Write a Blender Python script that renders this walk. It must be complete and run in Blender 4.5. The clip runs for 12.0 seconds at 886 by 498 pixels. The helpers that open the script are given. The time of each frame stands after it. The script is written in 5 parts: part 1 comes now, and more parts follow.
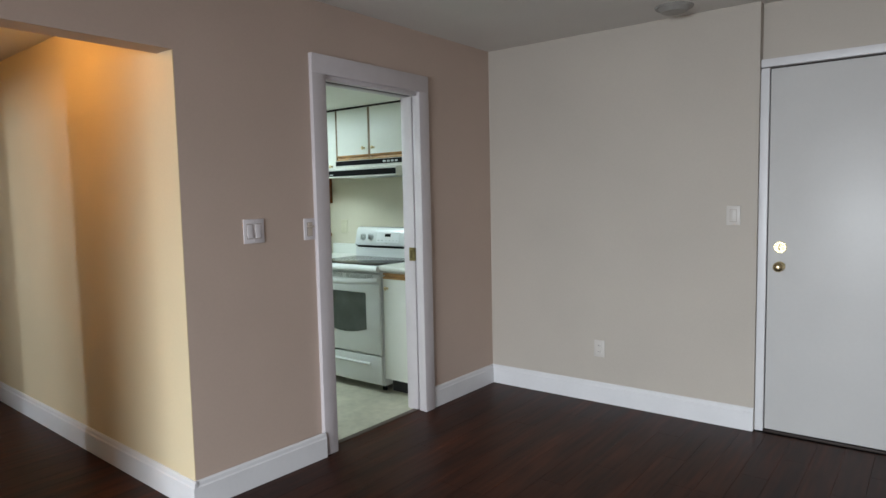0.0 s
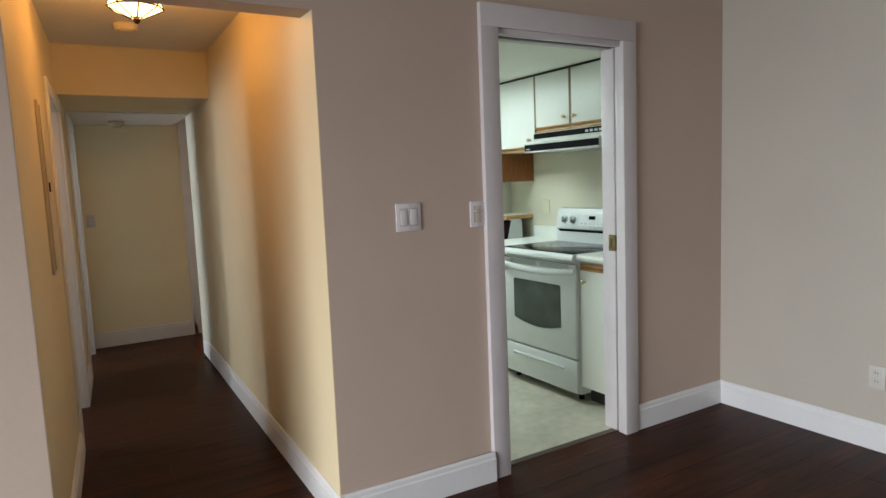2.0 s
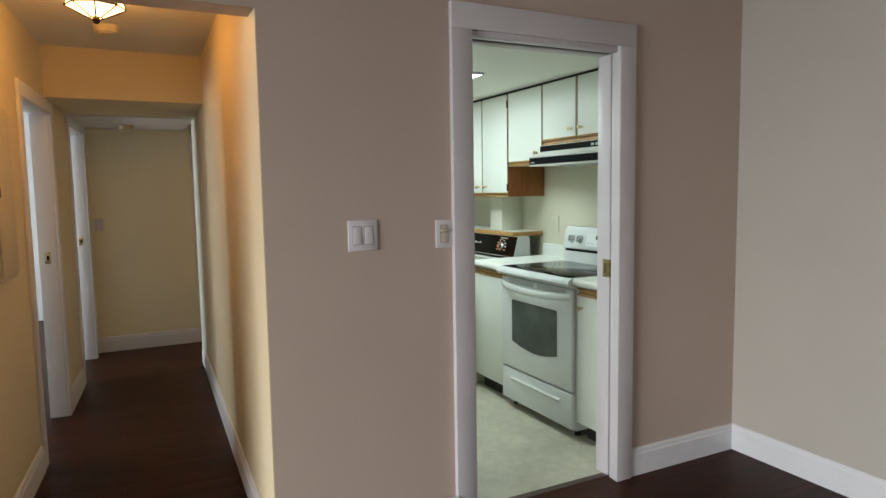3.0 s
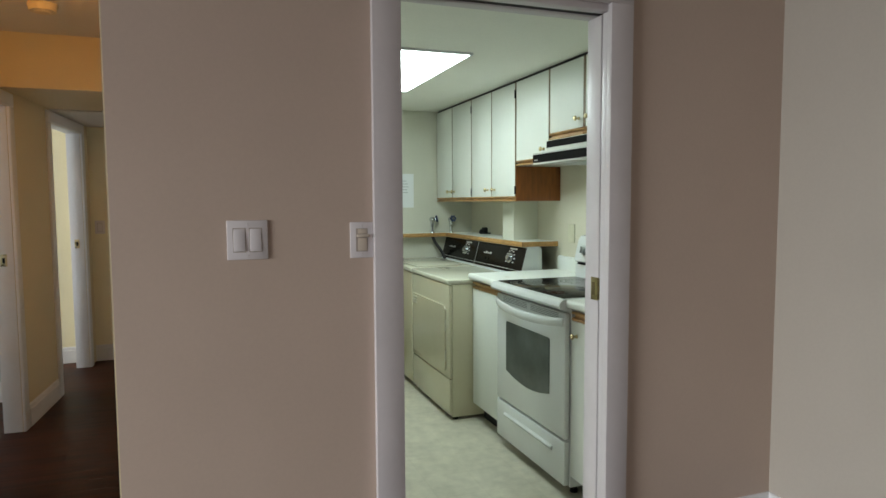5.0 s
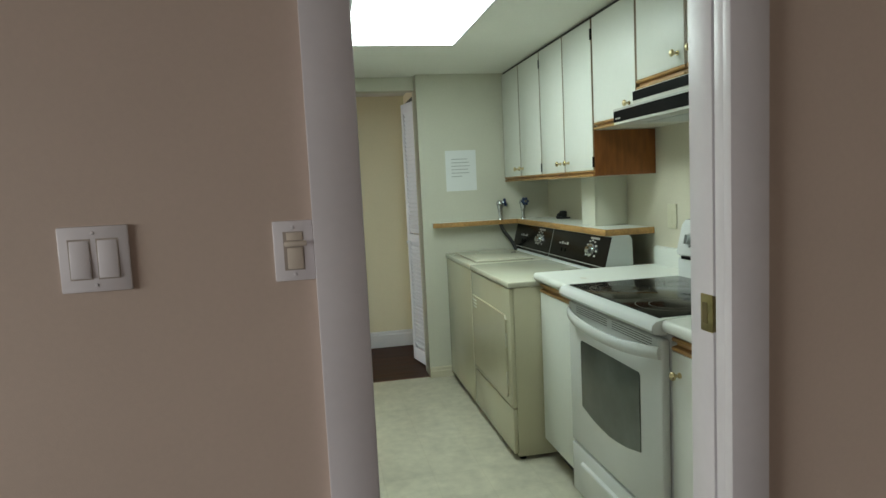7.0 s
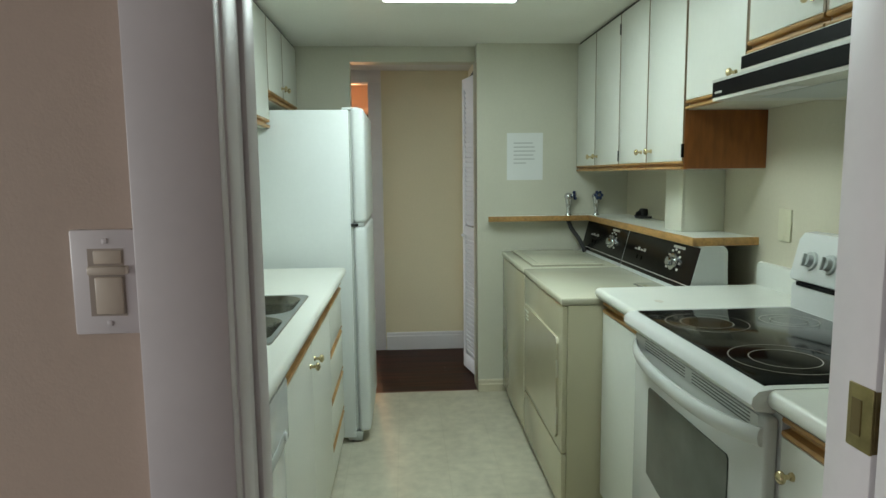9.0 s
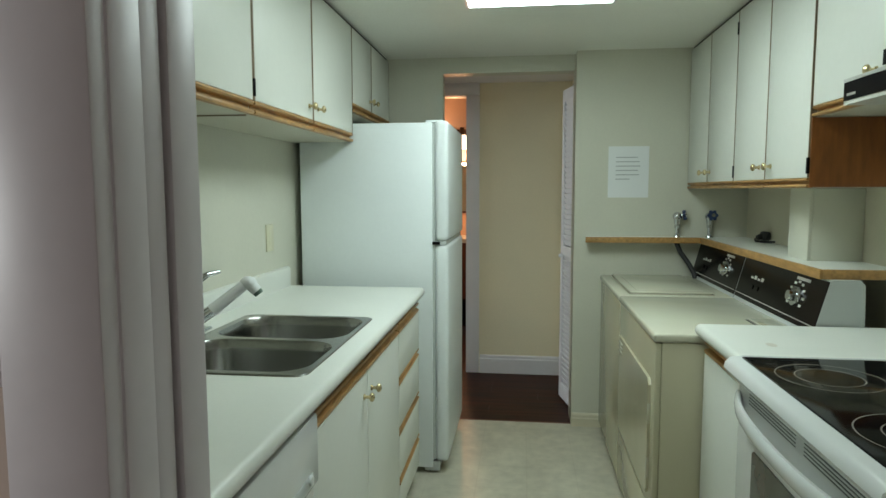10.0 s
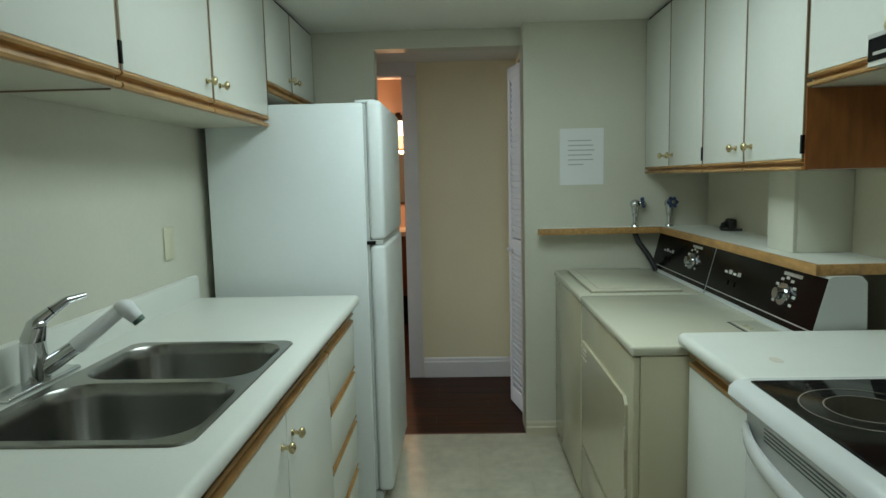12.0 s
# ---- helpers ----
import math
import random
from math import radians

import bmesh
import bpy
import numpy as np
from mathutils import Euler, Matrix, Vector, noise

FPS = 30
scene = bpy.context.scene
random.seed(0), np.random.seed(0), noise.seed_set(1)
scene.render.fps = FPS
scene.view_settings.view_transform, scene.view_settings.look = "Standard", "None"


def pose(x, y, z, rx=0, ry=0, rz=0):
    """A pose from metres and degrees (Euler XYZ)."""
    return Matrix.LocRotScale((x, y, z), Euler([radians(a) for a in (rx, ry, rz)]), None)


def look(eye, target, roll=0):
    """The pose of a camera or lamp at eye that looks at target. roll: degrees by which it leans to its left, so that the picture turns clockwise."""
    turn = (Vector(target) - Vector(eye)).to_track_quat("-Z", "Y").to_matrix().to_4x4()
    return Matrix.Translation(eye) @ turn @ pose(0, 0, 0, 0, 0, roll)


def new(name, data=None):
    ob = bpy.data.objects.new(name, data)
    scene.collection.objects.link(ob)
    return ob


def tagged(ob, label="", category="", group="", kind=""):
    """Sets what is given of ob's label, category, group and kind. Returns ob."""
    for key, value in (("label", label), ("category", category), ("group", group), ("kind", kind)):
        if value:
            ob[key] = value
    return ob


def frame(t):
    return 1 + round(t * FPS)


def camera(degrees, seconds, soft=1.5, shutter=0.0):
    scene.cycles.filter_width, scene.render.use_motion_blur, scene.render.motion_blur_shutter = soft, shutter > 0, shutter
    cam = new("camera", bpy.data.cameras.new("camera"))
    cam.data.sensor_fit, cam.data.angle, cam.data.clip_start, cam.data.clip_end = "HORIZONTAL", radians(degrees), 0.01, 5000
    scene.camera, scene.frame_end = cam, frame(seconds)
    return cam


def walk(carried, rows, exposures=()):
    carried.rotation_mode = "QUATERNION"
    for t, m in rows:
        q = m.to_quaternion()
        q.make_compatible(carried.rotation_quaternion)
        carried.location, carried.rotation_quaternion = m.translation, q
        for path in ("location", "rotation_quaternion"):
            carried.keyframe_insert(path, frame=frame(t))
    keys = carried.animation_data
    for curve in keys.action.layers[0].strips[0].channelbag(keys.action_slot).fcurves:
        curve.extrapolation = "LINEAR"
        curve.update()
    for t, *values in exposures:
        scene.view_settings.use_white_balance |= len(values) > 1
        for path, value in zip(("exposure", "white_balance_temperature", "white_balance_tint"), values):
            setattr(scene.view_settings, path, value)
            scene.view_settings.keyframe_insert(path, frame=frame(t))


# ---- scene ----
cam = camera(69.5, 12.0)
PATH = [
    (0, (0.746, 0.987, 1.38), (-0.478, 2.56, 1.218), -1.2),
    (0.5, (0.778, 1.16, 1.39), (-0.647, 2.552, 1.216), -0.4),
    (1, (0.711, 1.29, 1.373), (-0.872, 2.497, 1.182), -1.1),
    (1.5, (0.563, 1.446, 1.383), (-1.135, 2.486, 1.202), -1.6),
    (2, (0.489, 1.604, 1.382), (-1.216, 2.627, 1.168), -2.3),
    (2.5, (0.433, 1.87, 1.396), (-1.359, 2.74, 1.224), 0.1),
    (3, (0.438, 2.039, 1.401), (-1.343, 2.93, 1.218), -0.9),
    (5, (0.12, 2.747, 1.346), (-1.756, 3.425, 1.198), -0.3),
    (5.5, (0.041, 2.888, 1.347), (-1.888, 3.383, 1.169), -2.4),
    (6, (-0.211, 3.01, 1.328), (-2.151, 3.466, 1.16), -1.2),
    (6.5, (-0.474, 3.125, 1.355), (-2.403, 3.621, 1.17), -1.0),
    (7, (-0.628, 3.235, 1.333), (-2.583, 3.61, 1.139), -2.8),
    (9, (-1.155, 3.501, 1.338), (-3.138, 3.618, 1.105), -0.6),
    (9.5, (-1.267, 3.55, 1.337), (-3.252, 3.458, 1.11), -0.4),
    (10, (-1.356, 3.649, 1.341), (-3.332, 3.403, 1.157), -0.1),
    (10.5, (-1.396, 3.676, 1.338), (-3.358, 3.344, 1.136), -1.1),
    (11, (-1.464, 3.682, 1.333), (-3.433, 3.416, 1.106), -1.0),
    (11.5, (-1.612, 3.649, 1.343), (-3.594, 3.473, 1.143), -1.1),
    (12, (-1.736, 3.617, 1.347), (-3.723, 3.557, 1.126), -1.3),
]
walk(cam, [(t, look(eye, target, roll)) for t, eye, target, roll in PATH],
     exposures=[(0, -0.09, 6200, 12), (1, -0.01, 6300, 12), (3, -0.05, 6500, 12), (5, -0.17, 6600, 11), (6.5, -0.38, 6750, 10), (9, -0.47, 6700, 10), (10.5, -0.65, 6600, 10), (12, -0.86, 6500, 10)])

# ---- world, lights, exposure ----
world = bpy.data.worlds.new("world")
scene.world = world
world.use_nodes = True
wn = world.node_tree.nodes
sky = wn.new("ShaderNodeTexSky")
sky.sky_type = "NISHITA"
sky.sun_disc = False
sky.sun_elevation, sky.sun_rotation = radians(50), radians(60)
world.node_tree.links.new(sky.outputs["Color"], wn["Background"].inputs["Color"])
wn["Background"].inputs["Strength"].default_value = 0.06


def lamp(name, kind, m, energy, color, **more):
    data = bpy.data.lights.new(name, kind)
    data.energy, data.color = energy, color
    for key, value in more.items():
        if key == "size":
            data.shape, data.size, data.size_y = "RECTANGLE", value[0], value[1]
        if key == "spread":
            data.spread = radians(value)
        if key == "radius":
            data.shadow_soft_size = value
    ob = new(name, data)
    ob.matrix_world = m
    return ob


SKY = (0.86, 0.93, 0.95)
# daylight in the living room's window opening and in the two bedrooms' openings
lamp("window_daylight", "AREA", look((0.25, -2.36, 1.35), (0.0, 5.0, -3.4)), 222, (0.88, 0.93, 0.93), size=(2.6, 1.5), spread=115)
lamp("bedroom_daylight", "AREA", look((-3.7, -1.75, 1.4), (-3.85, 3.0, 1.2)), 28, SKY, size=(1.3, 1.3))
lamp("far_bedroom_daylight", "AREA", look((-5.2, -1.75, 1.4), (-5.6, 3.0, 1.0)), 185, SKY, size=(1.0, 1.3))
# the warm bulb in the hall's glass lamp, and the vanity lamp's bulbs
lamp("hall_bulb", "POINT", pose(-2.72, 1.985, 2.190), 7.2, (1.0, 0.405, 0.058), radius=0.03)
lamp("vanity_bulb", "POINT", pose(-7.72, 3.03, 1.66), 26, (1.0, 0.50, 0.24), radius=0.06)

# ---- materials ----


def mat(name, color, rough=0.5, metal=0.0, grain=0.0, gscale=60, stain=0.0, sscale=3.0, bump=0.0, bscale=200, emit=None, estr=0, coat=0.0, random_value=0.0, stretch=(1, 1, 1)):
    m = bpy.data.materials.new(name)
    m.use_nodes = True
    nt = m.node_tree
    n, li = nt.nodes, nt.links
    b = n["Principled BSDF"]
    b.inputs["Roughness"].default_value = rough
    b.inputs["Metallic"].default_value = metal
    b.inputs["Coat Weight"].default_value = coat
    b.inputs["Coat Roughness"].default_value = 0.1
    base = n.new("ShaderNodeRGB")
    base.outputs[0].default_value = (*color, 1)
    out = base.outputs[0]
    geo = n.new("ShaderNodeNewGeometry")
    mp = n.new("ShaderNodeMapping")
    mp.inputs["Scale"].default_value = stretch
    li.new(geo.outputs["Position"], mp.inputs["Vector"])

    def vary(src, scale, amount, detail):
        t = n.new("ShaderNodeTexNoise")
        t.inputs["Scale"].default_value, t.inputs["Detail"].default_value = scale, detail
        li.new(mp.outputs[0], t.inputs["Vector"])
        r = n.new("ShaderNodeMapRange")
        r.inputs["From Min"].default_value, r.inputs["From Max"].default_value = 0.25, 0.75
        r.inputs["To Min"].default_value, r.inputs["To Max"].default_value = 1 - amount, 1 + amount
        li.new(t.outputs["Fac"], r.inputs["Value"])
        h = n.new("ShaderNodeVectorMath")
        h.operation = "SCALE"
        li.new(src, h.inputs[0])
        li.new(r.outputs[0], h.inputs["Scale"])
        return h.outputs[0], t

    if grain:
        out, _ = vary(out, gscale, grain, 6)
    if stain:
        out, ts = vary(out, sscale, stain, 3)
        rr = n.new("ShaderNodeMapRange")
        rr.inputs["To Min"].default_value, rr.inputs["To Max"].default_value = max(0, rough - 0.05), min(1, rough + 0.05)
        li.new(ts.outputs["Fac"], rr.inputs["Value"])
        li.new(rr.outputs[0], b.inputs["Roughness"])
    if random_value:
        oi = n.new("ShaderNodeObjectInfo")
        r = n.new("ShaderNodeMapRange")
        r.inputs["To Min"].default_value, r.inputs["To Max"].default_value = 1 - random_value, 1 + random_value
        li.new(oi.outputs["Random"], r.inputs["Value"])
        h = n.new("ShaderNodeVectorMath")
        h.operation = "SCALE"
        li.new(out, h.inputs[0])
        li.new(r.outputs[0], h.inputs["Scale"])
        out = h.outputs[0]
    li.new(out, b.inputs["Base Color"])
    if bump:
        t = n.new("ShaderNodeTexNoise")
        t.inputs["Scale"].default_value, t.inputs["Detail"].default_value = bscale, 4
        li.new(geo.outputs["Position"], t.inputs["Vector"])
        bp = n.new("ShaderNodeBump")
        bp.inputs["Strength"].default_value, bp.inputs["Distance"].default_value = bump, 0.002
        li.new(t.outputs["Fac"], bp.inputs["Height"])
        li.new(bp.outputs[0], b.inputs["Normal"])
    if emit:
        b.inputs["Emission Color"].default_value = (*emit, 1)
        b.inputs["Emission Strength"].default_value = estr
    return m


GREIGE = mat("greige_wall_paint", (0.535, 0.422, 0.355), 0.62, grain=0.02, gscale=90, stain=0.035, sscale=2.2, bump=0.10, bscale=320)
GREYN = mat("grey_beige_wall_paint", (0.475, 0.432, 0.382), 0.62, grain=0.02, gscale=90, stain=0.035, sscale=2.2, bump=0.10, bscale=320)
PASSG = mat("passage_cream_paint", (0.83, 0.77, 0.56), 0.6, grain=0.02, gscale=90, stain=0.03, sscale=2.0, bump=0.10, bscale=320)
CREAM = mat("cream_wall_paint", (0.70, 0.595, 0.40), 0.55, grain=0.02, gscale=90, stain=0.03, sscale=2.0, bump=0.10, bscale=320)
SAGE = mat("kitchen_wall_paint", (0.615, 0.606, 0.51), 0.5, grain=0.02, gscale=80, stain=0.04, sscale=2.5, bump=0.08, bscale=300)
KCREAM = mat("cream_kitchen_wall_paint", (0.64, 0.60, 0.475), 0.5, grain=0.02, gscale=80, stain=0.04, sscale=2.5, bump=0.08, bscale=300)
PALE = mat("pale_bedroom_paint", (0.56, 0.60, 0.62), 0.6, grain=0.02, stain=0.02)
PEACH = mat("bathroom_wall_paint", (0.70, 0.52, 0.40), 0.55, grain=0.02, stain=0.03)
CEIL = mat("textured_ceiling_paint", (0.72, 0.70, 0.67), 0.8, grain=0.04, gscale=120, stain=0.02, bump=0.9, bscale=150)
KCEIL = mat("kitchen_ceiling_paint", (0.85, 0.85, 0.78), 0.7, grain=0.02, gscale=90, stain=0.02, bump=0.2, bscale=250)
TRIM = mat("white_trim_paint", (0.72, 0.72, 0.74), 0.40, grain=0.015, gscale=50, stain=0.03, sscale=6)
# trim white made darker and pinker, standing in for shade at the kitchen doorway
CASE = mat("shaded_white_casing_paint", (0.60, 0.56, 0.578), 0.40, grain=0.015, gscale=50, stain=0.04, sscale=6)
WOOD = mat("dark_laminate_plank", (0.036, 0.0105, 0.0050), 0.40, grain=0.5, gscale=14, stain=0.6, sscale=4.5, bump=0.08, bscale=90, random_value=0.12, stretch=(2.6, 0.2, 1))
KBASE = mat("cream_vinyl_base", (0.62, 0.57, 0.43), 0.45, stain=0.05)
SUB = mat("dark_joint", (0.018, 0.009, 0.006), 0.6, grain=0.1)
THRESH = mat("dark_metal_threshold", (0.09, 0.06, 0.045), 0.35, metal=0.4, grain=0.1)
MELA = mat("white_melamine", (0.73, 0.745, 0.685), 0.37, grain=0.012, gscale=40, stain=0.02, sscale=2.5)
CARC = mat("cream_cabinet_box", (0.60, 0.58, 0.48), 0.45, grain=0.03, stain=0.03)
OAK = mat("honey_oak", (0.43, 0.24, 0.085), 0.42, grain=0.3, gscale=60, stain=0.2, sscale=12, bump=0.1, stretch=(0.25, 1, 1))
OAKV = mat("brown_oak_panel", (0.25, 0.082, 0.018), 0.45, grain=0.25, gscale=50, stain=0.15, sscale=8, stretch=(1, 1, 0.2))
EDGE = mat("brown_edge_band", (0.24, 0.175, 0.105), 0.45, stain=0.15, sscale=10)
BRASS = mat("worn_brass", (0.62, 0.52, 0.31), 0.28, metal=1.0, stain=0.15, sscale=30)
DULLB = mat("tarnished_brass", (0.34, 0.27, 0.13), 0.34, metal=1.0, stain=0.25, sscale=40)
BLACK = mat("black_plastic", (0.006, 0.006, 0.0065), 0.36, stain=0.1)
RUBBER = mat("dark_grey_rubber", (0.022, 0.022, 0.023), 0.5, grain=0.2, stain=0.2, sscale=12)
# black of the toe kicks, also painted shadow above the wall cabinets
KICK = mat("black_kick_and_shadow", (0.015, 0.014, 0.013), 0.6, grain=0.2)
LAMIN = mat("white_counter_laminate", (0.74, 0.755, 0.70), 0.35, grain=0.015, gscale=150, stain=0.025, sscale=4)
ENAMEL = mat("white_enamel", (0.74, 0.76, 0.75), 0.18, stain=0.025, sscale=5, coat=0.3)
FRIDGE = mat("white_fridge_skin", (0.81, 0.86, 0.865), 0.38, grain=0.01, stain=0.02, sscale=4, bump=0.3, bscale=500)
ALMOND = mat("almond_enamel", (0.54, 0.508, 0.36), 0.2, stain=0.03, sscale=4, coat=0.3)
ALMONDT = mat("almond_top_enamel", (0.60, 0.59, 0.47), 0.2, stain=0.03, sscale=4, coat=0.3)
GLASSTOP = mat("black_ceramic_glass", (0.006, 0.006, 0.0065), 0.10, stain=0.2, sscale=9)
RING = mat("grey_burner_print", (0.26, 0.24, 0.21), 0.25)
BURN = mat("dull_brown_burner_field", (0.007, 0.005, 0.0038), 0.13, grain=0.3, gscale=70, stain=0.2, sscale=20)
OVENGL = mat("smoked_oven_glass", (0.085, 0.10, 0.088), 0.12, stain=0.35, sscale=6)
STEEL = mat("brushed_steel", (0.30, 0.30, 0.285), 0.24, metal=1.0, grain=0.08, gscale=150, stain=0.1, sscale=6)
CHROME = mat("chrome", (0.58, 0.59, 0.60), 0.07, metal=1.0, stain=0.03)
GREYP = mat("grey_painted_metal", (0.52, 0.55, 0.54), 0.4, stain=0.05)
CONSOLE = mat("dark_brown_console", (0.005, 0.0038, 0.0035), 0.18, stain=0.2, sscale=8)
MARK = mat("silver_marking", (0.55, 0.55, 0.52), 0.35, metal=0.3)
PLATE = mat("white_switch_plastic", (0.70, 0.66, 0.68), 0.36, stain=0.02)
IVORY = mat("ivory_outlet_plastic", (0.66, 0.63, 0.47), 0.35, stain=0.02)
ALMONDP = mat("almond_switch_plastic", (0.60, 0.52, 0.44), 0.4, stain=0.04, sscale=20)
# brown-grey puts the shade round rockers and dimmer into the colour
SLOT = mat("painted_recess_shade", (0.40, 0.34, 0.30), 0.5)
PLATEN = mat("dull_white_switch_plastic", (0.58, 0.55, 0.52), 0.4, stain=0.02)
AGED = mat("aged_cream_plastic", (0.70, 0.62, 0.46), 0.4, stain=0.04)
YELLOWED = mat("yellowed_plastic", (0.42, 0.33, 0.19), 0.45, stain=0.08, sscale=15)
FITTING = mat("dull_grey_fitting", (0.34, 0.33, 0.31), 0.45, stain=0.15, sscale=14)
PAPER = mat("white_paper", (0.78, 0.80, 0.80), 0.7, stain=0.02)
INK = mat("grey_ink", (0.40, 0.41, 0.42), 0.7)
BLUE = mat("blue_valve_paint", (0.022, 0.042, 0.11), 0.35, stain=0.2, sscale=20)
AMBER = mat("amber_glass_panel", (0.9, 0.75, 0.5), 0.3, emit=(1.0, 0.62, 0.25), estr=6.0, stain=0.25, sscale=14)
LEAD = mat("dark_lead_came", (0.05, 0.03, 0.02), 0.5, metal=0.6)
PANEL = mat("lit_ceiling_diffuser", (0.9, 0.9, 0.88), 0.4, emit=(0.82, 1.0, 0.99), estr=13.3)
BULB = mat("lit_opal_glass", (0.9, 0.85, 0.8), 0.4, emit=(1.0, 0.72, 0.5), estr=9.0)
MIRROR = mat("mirror_glass", (0.85, 0.85, 0.85), 0.02, metal=1.0)
REDWOOD = mat("dark_vanity_wood", (0.12, 0.035, 0.02), 0.4, grain=0.25, stretch=(1, 1, 0.2))
DOORW = mat("white_door_paint", (0.57, 0.565, 0.56), 0.4, grain=0.012, gscale=60, stain=0.03, sscale=3)
PANELP = mat("cream_metal_panel", (0.62, 0.53, 0.37), 0.4, stain=0.03)
WHITEP = mat("white_plastic", (0.78, 0.80, 0.80), 0.36, stain=0.02)
SLOTG = mat("grey_vent_slot", (0.10, 0.11, 0.11), 0.5, stain=0.1)
HOODB = mat("off_white_hood_enamel", (0.62, 0.62, 0.56), 0.36, stain=0.04, sscale=6)
AERATOR = mat("green_grey_plastic", (0.10, 0.16, 0.13), 0.4)

WOOD.node_tree.nodes["Principled BSDF"].inputs["Specular IOR Level"].default_value = 0.11
CONSOLE.node_tree.nodes["Principled BSDF"].inputs["Specular IOR Level"].default_value = 0.1
BLACK.node_tree.nodes["Principled BSDF"].inputs["Specular IOR Level"].default_value = 0.06
for _m in (GLASSTOP, BURN):
    _m.node_tree.nodes["Principled BSDF"].inputs["Specular IOR Level"].default_value = 0.16
# vinyl sheet floor: mottled stone print with faint square joints
VINYL = mat("mottled_vinyl", (0.56, 0.53, 0.425), 0.36, grain=0.12, gscale=18, stain=0.14, sscale=5)
_n, _l = VINYL.node_tree.nodes, VINYL.node_tree.links
_b = _n["Principled BSDF"]
_src = _b.inputs["Base Color"].links[0].from_socket
_tex = _n.new("ShaderNodeTexBrick")
_tex.offset, _tex.squash = 0.0, 1.0
for _k, _v in (("Scale", 1.0), ("Mortar Size", 0.004), ("Brick Width", 0.23), ("Row Height", 0.23), ("Mortar Smooth", 0.8)):
    _tex.inputs[_k].default_value = _v
_g = _n.new("ShaderNodeNewGeometry")
_l.new(_g.outputs["Position"], _tex.inputs["Vector"])
_tex.inputs["Color1"].default_value = (1, 1, 1, 1)
_tex.inputs["Color2"].default_value = (0.95, 0.95, 0.93, 1)
_tex.inputs["Mortar"].default_value = (0.84, 0.82, 0.78, 1)
_mx = _n.new("ShaderNodeMixRGB")
_mx.blend_type = "MULTIPLY"
_mx.inputs[0].default_value = 0.45
_l.new(_src, _mx.inputs[1])
_l.new(_tex.outputs["Color"], _mx.inputs[2])
_l.new(_mx.outputs[0], _b.inputs["Base Color"])

# ---- mesh helpers ----


def bx(bm, x0, x1, y0, y1, z0, z1, bev=0.0, seg=2):
    x0, x1, y0, y1, z0, z1 = min(x0, x1), max(x0, x1), min(y0, y1), max(y0, y1), min(z0, z1), max(z0, z1)
    v = [bm.verts.new((x, y, z)) for x in (x0, x1) for y in (y0, y1) for z in (z0, z1)]
    fs = [bm.faces.new([v[i] for i in q]) for q in ((0, 1, 3, 2), (4, 6, 7, 5), (0, 4, 5, 1), (2, 3, 7, 6), (0, 2, 6, 4), (1, 5, 7, 3))]
    if bev:
        es = list({e for f in fs for e in f.edges})
        bmesh.ops.bevel(bm, geom=es, offset=bev, segments=seg, affect="EDGES", profile=0.5)
    return v


def prism(bm, prof, axis, a, b):
    """A closed profile of (u, w) pairs swept along an axis from a to b: x sweeps (y, z), y sweeps (x, z), z sweeps (x, y)."""
    def at(u, w, s):
        return (s, u, w) if axis == "x" else (u, s, w) if axis == "y" else (u, w, s)
    lo = [bm.verts.new(at(u, w, a)) for u, w in prof]
    hi = [bm.verts.new(at(u, w, b)) for u, w in prof]
    n = len(prof)
    for i in range(n):
        bm.faces.new((lo[i], lo[(i + 1) % n], hi[(i + 1) % n], hi[i]))
    bm.faces.new(lo[::-1])
    bm.faces.new(hi)
    bmesh.ops.recalc_face_normals(bm, faces=bm.faces)


def cyl(bm, p0, p1, r0, r1=None, n=16):
    p0, p1 = Vector(p0), Vector(p1)
    d = p1 - p0
    m = Matrix.Translation((p0 + p1) / 2) @ d.to_track_quat("Z", "Y").to_matrix().to_4x4()
    bmesh.ops.create_cone(bm, cap_ends=True, segments=n, radius1=r0, radius2=r0 if r1 is None else r1, depth=d.length, matrix=m)


def ball(bm, c, r, sx=1, sy=1, sz=1, n=14):
    bmesh.ops.create_uvsphere(bm, u_segments=n, v_segments=max(6, n // 2), radius=r, matrix=Matrix.Translation(c) @ Matrix.Diagonal((sx, sy, sz, 1)))


def ringloop(cx, cy, hx, hy, r, n=5):
    pts = []
    for sx, sy, a0 in ((1, 1, 0), (-1, 1, 90), (-1, -1, 180), (1, -1, 270)):
        for i in range(n + 1):
            a = radians(a0 + 90 * i / n)
            pts.append((cx + sx * (hx - r) + r * math.cos(a), cy + sy * (hy - r) + r * math.sin(a)))
    return pts


WHERE = {}


def finish(bm, name, material, smooth=False):
    me = bpy.data.meshes.new(name)
    bm.to_mesh(me)
    bm.free()
    me.materials.append(material)
    if smooth:
        for p in me.polygons:
            p.use_smooth = p.area < 0.002
        me.set_sharp_from_angle(angle=radians(40))
    return me


def thing(name, base, label, category, group="", kind=""):
    """An empty at a thing's base, in world metres; its parts are given in world metres too."""
    ob = new(name)
    ob.empty_display_size = 0.1
    ob.location = base
    WHERE[ob] = Vector(base)
    return tagged(ob, label, category, group, kind)


def part(name, bm, material, parent, label="", smooth=True):
    base = WHERE[parent]
    bmesh.ops.translate(bm, verts=bm.verts, vec=-base)
    ob = new(name, finish(bm, name, material, smooth))
    ob.parent = parent
    WHERE[ob] = base
    return tagged(ob, label)


